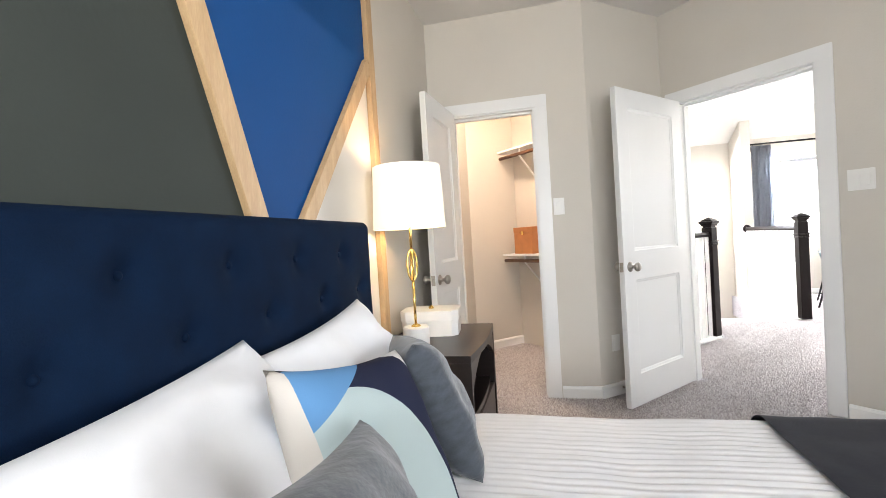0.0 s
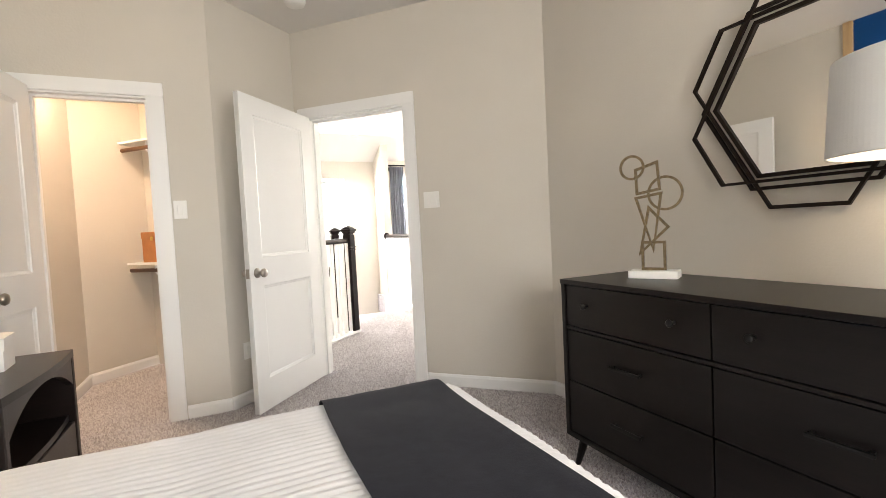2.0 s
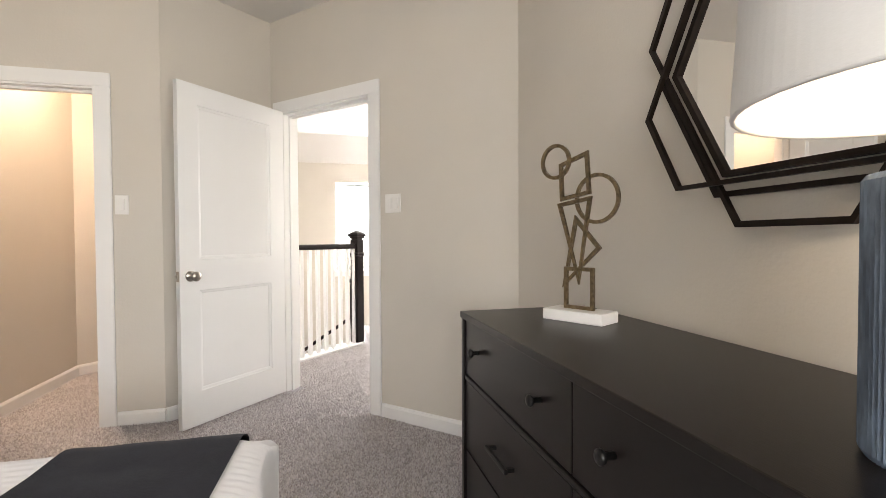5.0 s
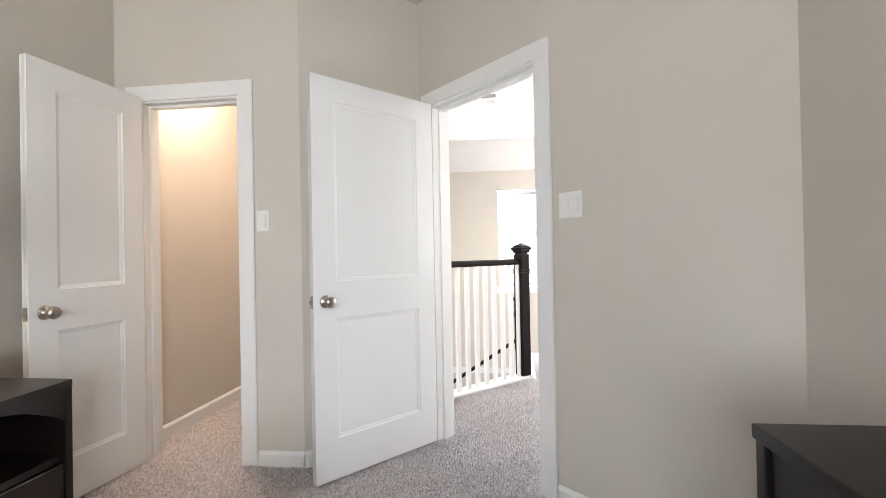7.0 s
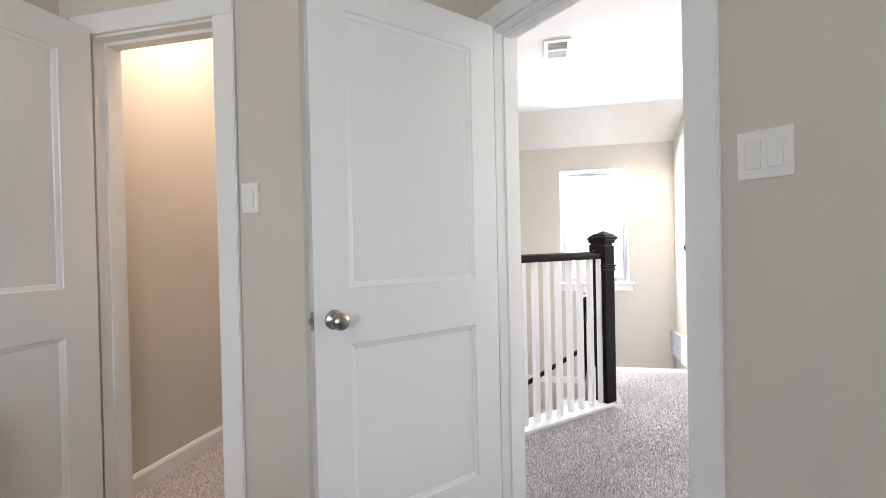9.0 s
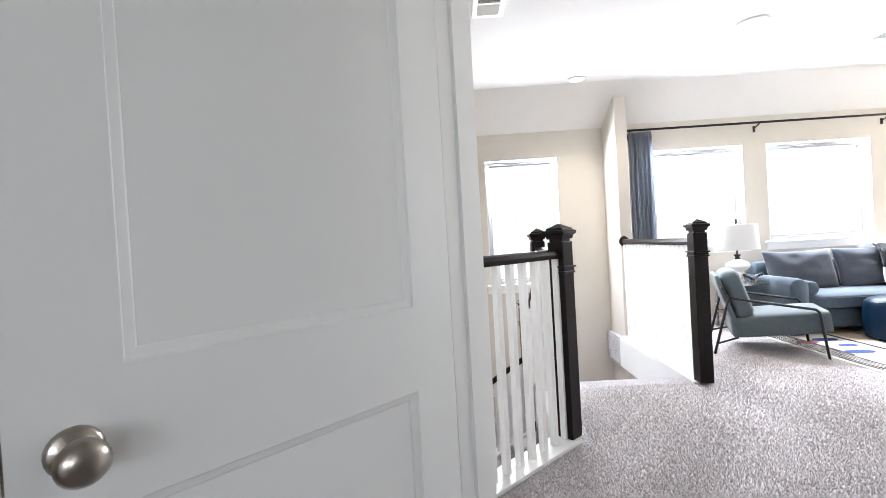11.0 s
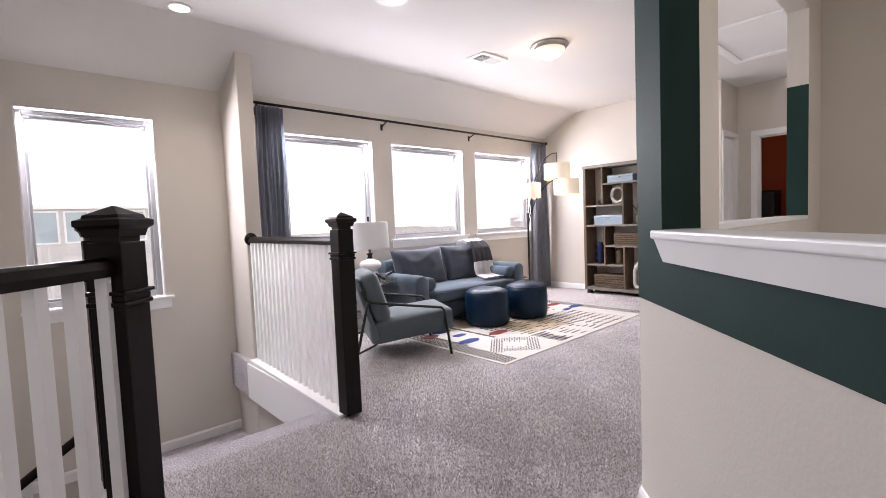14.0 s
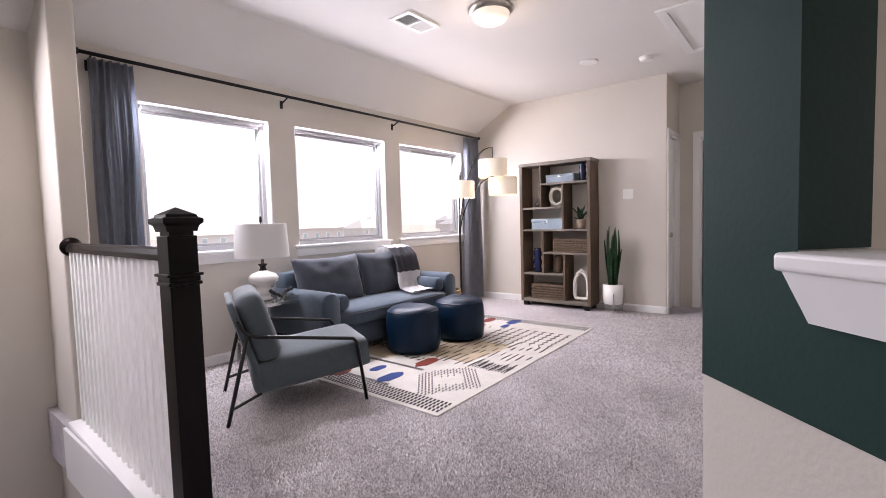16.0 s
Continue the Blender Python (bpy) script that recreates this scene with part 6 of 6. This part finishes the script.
def leaf(L, w, bend, base, yaw, tilt, k=9):
    bm = bmesh.new()
    rows = []
    for i in range(k + 1):
        t = i / k
        ww = w * (0.55 + 0.9 * t - 1.45 * t ** 3) if t < 1 else 0.001
        y = bend * t * t
        row = [(-ww, y + 0.010 * math.cos(0), L * t), (0, y - 0.35 * ww, L * t), (ww, y + 0.010, L * t)]
        rows.append([bm.verts.new(p) for p in row])
    for a, b in zip(rows, rows[1:]):
        for q in range(2):
            bm.faces.new((a[q], a[q + 1], b[q + 1], b[q]))
    bmesh.ops.solidify(bm, geom=bm.faces[:], thickness=0.003)
    return moved(finish(bm), pose(*base) @ pose(0, 0, 0, 0, 0, yaw) @ pose(0, 0, 0, tilt, 0, 0))


for k in range(22):
    part("leaf", leaf(rng.uniform(0.06, 0.20), 0.016, -0.04, (rng.uniform(-0.02, 0.02), rng.uniform(-0.02, 0.02), 0.10), 360 * k / 22 + rng.uniform(-10, 10), rng.uniform(4, 38), 5), M_LEAF2, pl)

sp = thing("snake_plant", "tall snake plant in a white pot on metal legs", "plant", (7.315, 6.04, 0))
part("pot", lathe([(0.095, 0.10), (0.105, 0.106), (0.115, 0.20), (0.115, 0.335), (0.108, 0.337), (0.104, 0.31), (0.004, 0.305)], 36), M_CERAMIC, sp, "white ceramic pot", True)
part("soil", lathe([(0.106, 0.300), (0.09, 0.318), (0.004, 0.322)], 24), M_SOIL, sp)
for k in range(3):
    a = radians(200 + 120 * k)
    part("leg", tube([(0.118 * math.cos(a), 0.118 * math.sin(a), 0.0), (0.118 * math.cos(a), 0.118 * math.sin(a), 0.24)], 0.006, 8), M_CHROME, sp, "silver metal leg")
part("stand_ring", tube([(0.119 * math.cos(2 * math.pi * q / 40), 0.119 * math.sin(2 * math.pi * q / 40), 0.105) for q in range(40)], 0.005, 6, True), M_CHROME, sp)
for k in range(13):
    a = 360 * k / 13 + rng.uniform(-12, 12)
    rr = rng.uniform(0.015, 0.06)
    part("leaf", leaf(rng.uniform(0.45, 0.72), rng.uniform(0.028, 0.038), rng.uniform(-0.10, 0.03), (rr * math.cos(radians(a)), rr * math.sin(radians(a)), 0.30), a - 90, rng.uniform(-12, -1), 12), M_LEAF, sp)

# ceiling fixtures
fm = thing("ceiling_light", "lit flush-mount ceiling light with frosted glass bowl", "ceiling light", (4.87, 6.12, CEIL))
part("pan", lathe([(0.165, 0), (0.17, -0.015), (0.155, -0.035), (0.135, -0.045)], 40), M_NICKEL, fm, "brushed nickel pan", True)
part("bowl", lathe([(0.140, -0.042), (0.135, -0.065), (0.105, -0.095), (0.05, -0.115), (0.004, -0.12)], 40), M_GLOW, fm, "frosted glass bowl", True)
part("finial", lathe([(0.012, -0.118), (0.014, -0.125), (0.006, -0.135), (0.002, -0.14)], 16), M_NICKEL, fm, "", True)
bulb("ceiling_light_bulb", (4.87, 6.12, CEIL - 0.17), 2.5, (1.0, 0.84, 0.62), 0.1)
dl = thing("downlight", "lit recessed downlight above the stairs", "ceiling light", (2.12, 7.285, CEIL))
part("trim_ring", lathe([(0.085, 0), (0.085, -0.006), (0.065, -0.008)], 32, cap=False), M_PLASTIC, dl)
part("lens", lathe([(0.066, -0.004), (0.004, -0.005)], 32), M_LED, dl)
sd_ = thing("ceiling_disc", "flat white round ceiling cover", "ceiling cover", (3.21, 6.27, CEIL))
part("disc", lathe([(0.115, 0), (0.118, -0.008), (0.108, -0.012), (0.004, -0.012)], 40), M_PLASTIC, sd_)
sd2 = thing("ceiling_disc", "small white round ceiling cover", "ceiling cover", (6.53, 6.007, CEIL))
part("disc", lathe([(0.085, 0), (0.088, -0.008), (0.080, -0.012), (0.004, -0.012)], 40), M_PLASTIC, sd2)


def vent(x, y, turn, label):
    r = thing("ceiling_vent", label, "vent", (x, y, CEIL), turn)
    w, h = 0.36, 0.21
    part("frame", merge(slab(-w / 2, w / 2, -h / 2, -h / 2 + 0.03, -0.012, 0), slab(-w / 2, w / 2, h / 2 - 0.03, h / 2, -0.012, 0), slab(-w / 2, -w / 2 + 0.03, -h / 2 + 0.03, h / 2 - 0.03, -0.012, 0), slab(w / 2 - 0.03, w / 2, -h / 2 + 0.03, h / 2 - 0.03, -0.012, 0), slab(-0.008, 0.008, -h / 2 + 0.03, h / 2 - 0.03, -0.012, -0.002)), M_PLASTIC, r)
    # dark sheet painted for the unlit duct behind the slats
    part("backing", slab(-w / 2 + 0.03, w / 2 - 0.03, -h / 2 + 0.03, h / 2 - 0.03, -0.002, -0.0005), M_SLOT_SHADE, r)
    for k in range(11):
        for s in (-1, 1):
            x0 = s * (0.020 + k * 0.0125)
            part("slat", moved(slab(-0.0045, 0.0045, -h / 2 + 0.03, h / 2 - 0.03, -0.0008, 0.0008), pose(x0, 0, -0.007, 0, 38 * s, 0)), M_PLASTIC, r)


vent(4.665, 6.69, 0, "white slatted ceiling air vent in the loft")
vent(1.132, 5.668, 90, "white slatted ceiling air vent above the hall")
hatch = thing("attic_hatch", "white framed attic hatch in the ceiling", "attic hatch", (6.35, 4.85, CEIL))
part("panel", slab(-0.52, 0.52, -0.27, 0.27, -0.006, 0.0), M_TRIM, hatch)
part("frame", merge(slab(-0.60, 0.60, -0.35, -0.275, -0.018, 0, 0.003), slab(-0.60, 0.60, 0.275, 0.35, -0.018, 0, 0.003), slab(-0.60, -0.525, -0.275, 0.275, -0.018, 0, 0.003), slab(0.525, 0.60, -0.275, 0.275, -0.018, 0, 0.003)), M_TRIM, hatch)
part("pull_cord", tube([(0.45, 0.0, -0.006), (0.45, 0.0, -0.10)], 0.002, 6), M_PLASTIC, hatch)
# dark cabinet glimpsed in the orange room
cb = thing("cabinet", "black cabinet against the orange wall", "cabinet", (9.15, 5.48, 0))
part("body", slab(-0.2, 0.2, -0.2, 0.2, 0.0, 1.35, 0.01), M_SCREEN, cb)
part("top", slab(-0.21, 0.21, -0.21, 0.21, 1.35, 1.38, 0.004), M_SCREEN, cb)
part("door", slab(-0.215, -0.2, -0.19, 0.19, 0.05, 1.33, 0.004), M_SCREEN, cb)

# ---- outside ----
gb = bmesh.new()
gv = [gb.verts.new((x, y, -3.35)) for x, y in ((-600, -600), (600, -600), (600, 600), (-600, 600))]
gb.faces.new(gv)
setting("ground", gb, M_GROUND)
setting("road", slab(-300, 300, 24.0, 31.0, -3.36, -3.33), M_ROAD)
setting("pavement", slab(-300, 300, 21.5, 23.0, -3.36, -3.30), M_ROAD)
setting("exterior_wall_south", merge(slab(-6, 8.3, -2.6, -2.55, -3.3, -0.3)), M_SIDING)
setting("roof_deck", slab(-2.2, 10.2, -3.2, 8.4, 2.98, 3.10), M_ROOF)


def house(x, y, w, d, h, turn, wallm, label):
    r = thing("house", label, "house", (x, y, -3.35), turn)
    wl = part("wall", slab(-w / 2, w / 2, -d / 2, d / 2, 0, h), wallm, r)
    rf = bmesh.new()
    o = 0.45
    b = [rf.verts.new(p) for p in ((-w / 2 - o, -d / 2 - o, h), (w / 2 + o, -d / 2 - o, h), (w / 2 + o, d / 2 + o, h), (-w / 2 - o, d / 2 + o, h))]
    t = [rf.verts.new(p) for p in ((-w / 2 + d * 0.35, 0, h + d * 0.30), (w / 2 - d * 0.35, 0, h + d * 0.30))]
    for f in ((b[0], b[1], t[1], t[0]), (b[2], b[3], t[0], t[1]), (b[1], b[2], t[1]), (b[3], b[0], t[0]), (b[3], b[2], b[1], b[0])):
        rf.faces.new(f)
    part("roof", finish(rf), M_ROOF, r, "grey shingle hip roof")
    for side in (-1, 1):
        for st_ in range(2 if h > 4 else 1):
            for k in range(4):
                wx = -w / 2 + w * (k + 0.5) / 4
                z = 0.9 + 2.9 * st_
                win = part("window", merge(slab(wx - 0.62, wx - 0.52, side * d / 2 - 0.04, side * d / 2 + 0.04, z, z + 1.5), slab(wx + 0.52, wx + 0.62, side * d / 2 - 0.04, side * d / 2 + 0.04, z, z + 1.5), slab(wx - 0.52, wx + 0.52, side * d / 2 - 0.04, side * d / 2 + 0.04, z, z + 0.1), slab(wx - 0.52, wx + 0.52, side * d / 2 - 0.04, side * d / 2 + 0.04, z + 1.4, z + 1.5)), M_TRIM, r)
                part("pane", slab(wx - 0.52, wx + 0.52, side * d / 2 - 0.015, side * d / 2 + 0.015, z + 0.1, z + 1.4), M_PANE, win)
    return r


house(-5.0, 21.5 + 17, 13, 9, 5.6, 0, M_BRICK, "two-storey pale brick house across the road")
wing = thing("house", "cream neighbouring wing with a row of small windows", "house", (1.6, 22.65, -3.35))
part("wall", slab(-4.2, 3.6, -2.0, 2.0, 0, 5.26), M_SIDING, wing)
part("roof", slab(-4.3, 3.7, -2.1, 2.1, 5.262, 5.38, 0.02), M_TRIM, wing, "flat roof with a pale edge")
for k in range(10):
    wx = -3.5 + 0.7 * k
    win = part("window", merge(slab(wx - 0.30, wx - 0.25, -2.04, -1.97, 4.28, 5.22), slab(wx + 0.25, wx + 0.30, -2.04, -1.97, 4.28, 5.22), slab(wx - 0.25, wx + 0.25, -2.04, -1.97, 4.28, 4.33), slab(wx - 0.25, wx + 0.25, -2.04, -1.97, 5.17, 5.22)), M_TRIM, wing)
    part("pane", slab(wx - 0.25, wx + 0.25, -2.015, -1.98, 4.33, 5.17), M_PANE, win)
for k in range(9):
    house(-40 + k * 30.0, 105 + 9 * (k % 3), 15, 10, 3.0 if k % 2 else 3.6, 0, M_SIDING if k % 2 else M_BRICK, "single-storey house far across the road")
for k in range(7):
    house(-70 + k * 52.0, 190 + 15 * (k % 2), 16, 11, 5.4, 0, M_SIDING if k % 2 else M_BRICK, "distant two-storey house on the skyline")


# ---- carpet pile: short leaning tufts over the walked floors ----
def pile(name, x0, x1, y0, y1, inside, pitch, seed):
    g = np.random.default_rng(seed)
    nx, ny = int((x1 - x0) / pitch), int((y1 - y0) / pitch)
    gx, gy = np.meshgrid(np.arange(nx), np.arange(ny))
    x = x0 + (gx.ravel() + g.uniform(0, 1, nx * ny)) * pitch
    y = y0 + (gy.ravel() + g.uniform(0, 1, nx * ny)) * pitch
    keep = inside(x, y)
    x, y = x[keep], y[keep]
    n = len(x)
    a = g.uniform(0, 2 * np.pi, n)
    r = g.uniform(0.55, 0.85, n) * pitch
    h = g.uniform(0.006, 0.013, n)
    lean = g.normal(0, 0.0042, (n, 2))
    # vacuum tracks: the nap leans one way, then the other
    lane = np.sign(np.sin((x * 0.75 - y * 0.66) * 2 * np.pi / 0.58 + 1.2 * np.sin(x * 0.66 + y * 0.75)))
    lean[:, 0] += 0.0009 * 0.66 * lane
    lean[:, 1] += 0.0009 * 0.75 * lane
    v = np.empty((n, 4, 3), dtype=np.float32)
    for k in range(3):
        v[:, k, 0] = x + r * np.cos(a + k * 2.0944)
        v[:, k, 1] = y + r * np.sin(a + k * 2.0944)
        v[:, k, 2] = -0.002
    v[:, 3, 0], v[:, 3, 1], v[:, 3, 2] = x + lean[:, 0], y + lean[:, 1], h
    b = np.arange(n)[:, None] * 4
    tri = np.concatenate([b + np.array([0, 1, 3]), b + np.array([1, 2, 3]), b + np.array([2, 0, 3])], axis=1).reshape(-1).astype(np.int32)
    me = bpy.data.meshes.new(name)
    me.vertices.add(4 * n)
    me.vertices.foreach_set("co", v.ravel())
    me.loops.add(9 * n)
    me.loops.foreach_set("vertex_index", tri)
    me.polygons.add(3 * n)
    me.polygons.foreach_set("loop_start", np.arange(0, 9 * n, 3, dtype=np.int32))
    me.update(calc_edges=True)
    me.materials.append(M_TUFT)
    return tagged(new(name, me), "grey shag carpet pile covering the floor", "carpet", kind="stuff")


def hall_side(x, y):
    s, d = x + y, x - y
    on = (s > 4.74) & ((d > -3.70) | (y > 5.19)) & ((d < -1.535) | (y > 4.425)) & ~((x < 2.53) & (y > 6.19)) & ~((x < 1.52) & (y > 5.10)) & (x < 7.48)
    rug_ = (x > 3.86) & (x < 6.36) & (y > 6.02) & (y < 7.65)
    knee = (x < 2.645) & (y > 6.04)
    return on & ~rug_ & ~knee & (y < 8.04)


def room_side(x, y):
    s, d = x + y, x - y
    on = (s < 4.525) & ((y < 3.335) | (d > -3.08)) & (x < 2.07) & ~((x < 0.92) & (y < 1.70))
    door = (s >= 4.525) & (s < 4.75) & (d > -2.84) & (d < -1.79)
    closet = (x > -0.86) & (y > 3.36) & (s < 4.58) & (d < -3.36) & (d > -5.38) & ((y > 3.49) | ((x > -0.75) & (x < -0.21)))
    return on | door | closet


pile("carpet_pile_loft", 0.6, 5.2, 2.9, 7.3, lambda x, y: hall_side(x, y), 0.0092, 3)
pile("carpet_pile_loft_far", 2.6, 7.5, 4.4, 8.05, lambda x, y: hall_side(x, y) & ~((x < 5.2) & (y < 7.3)), 0.016, 5)
pile("carpet_pile_bedroom", -0.9, 2.15, 1.3, 5.1, room_side, 0.0095, 4)
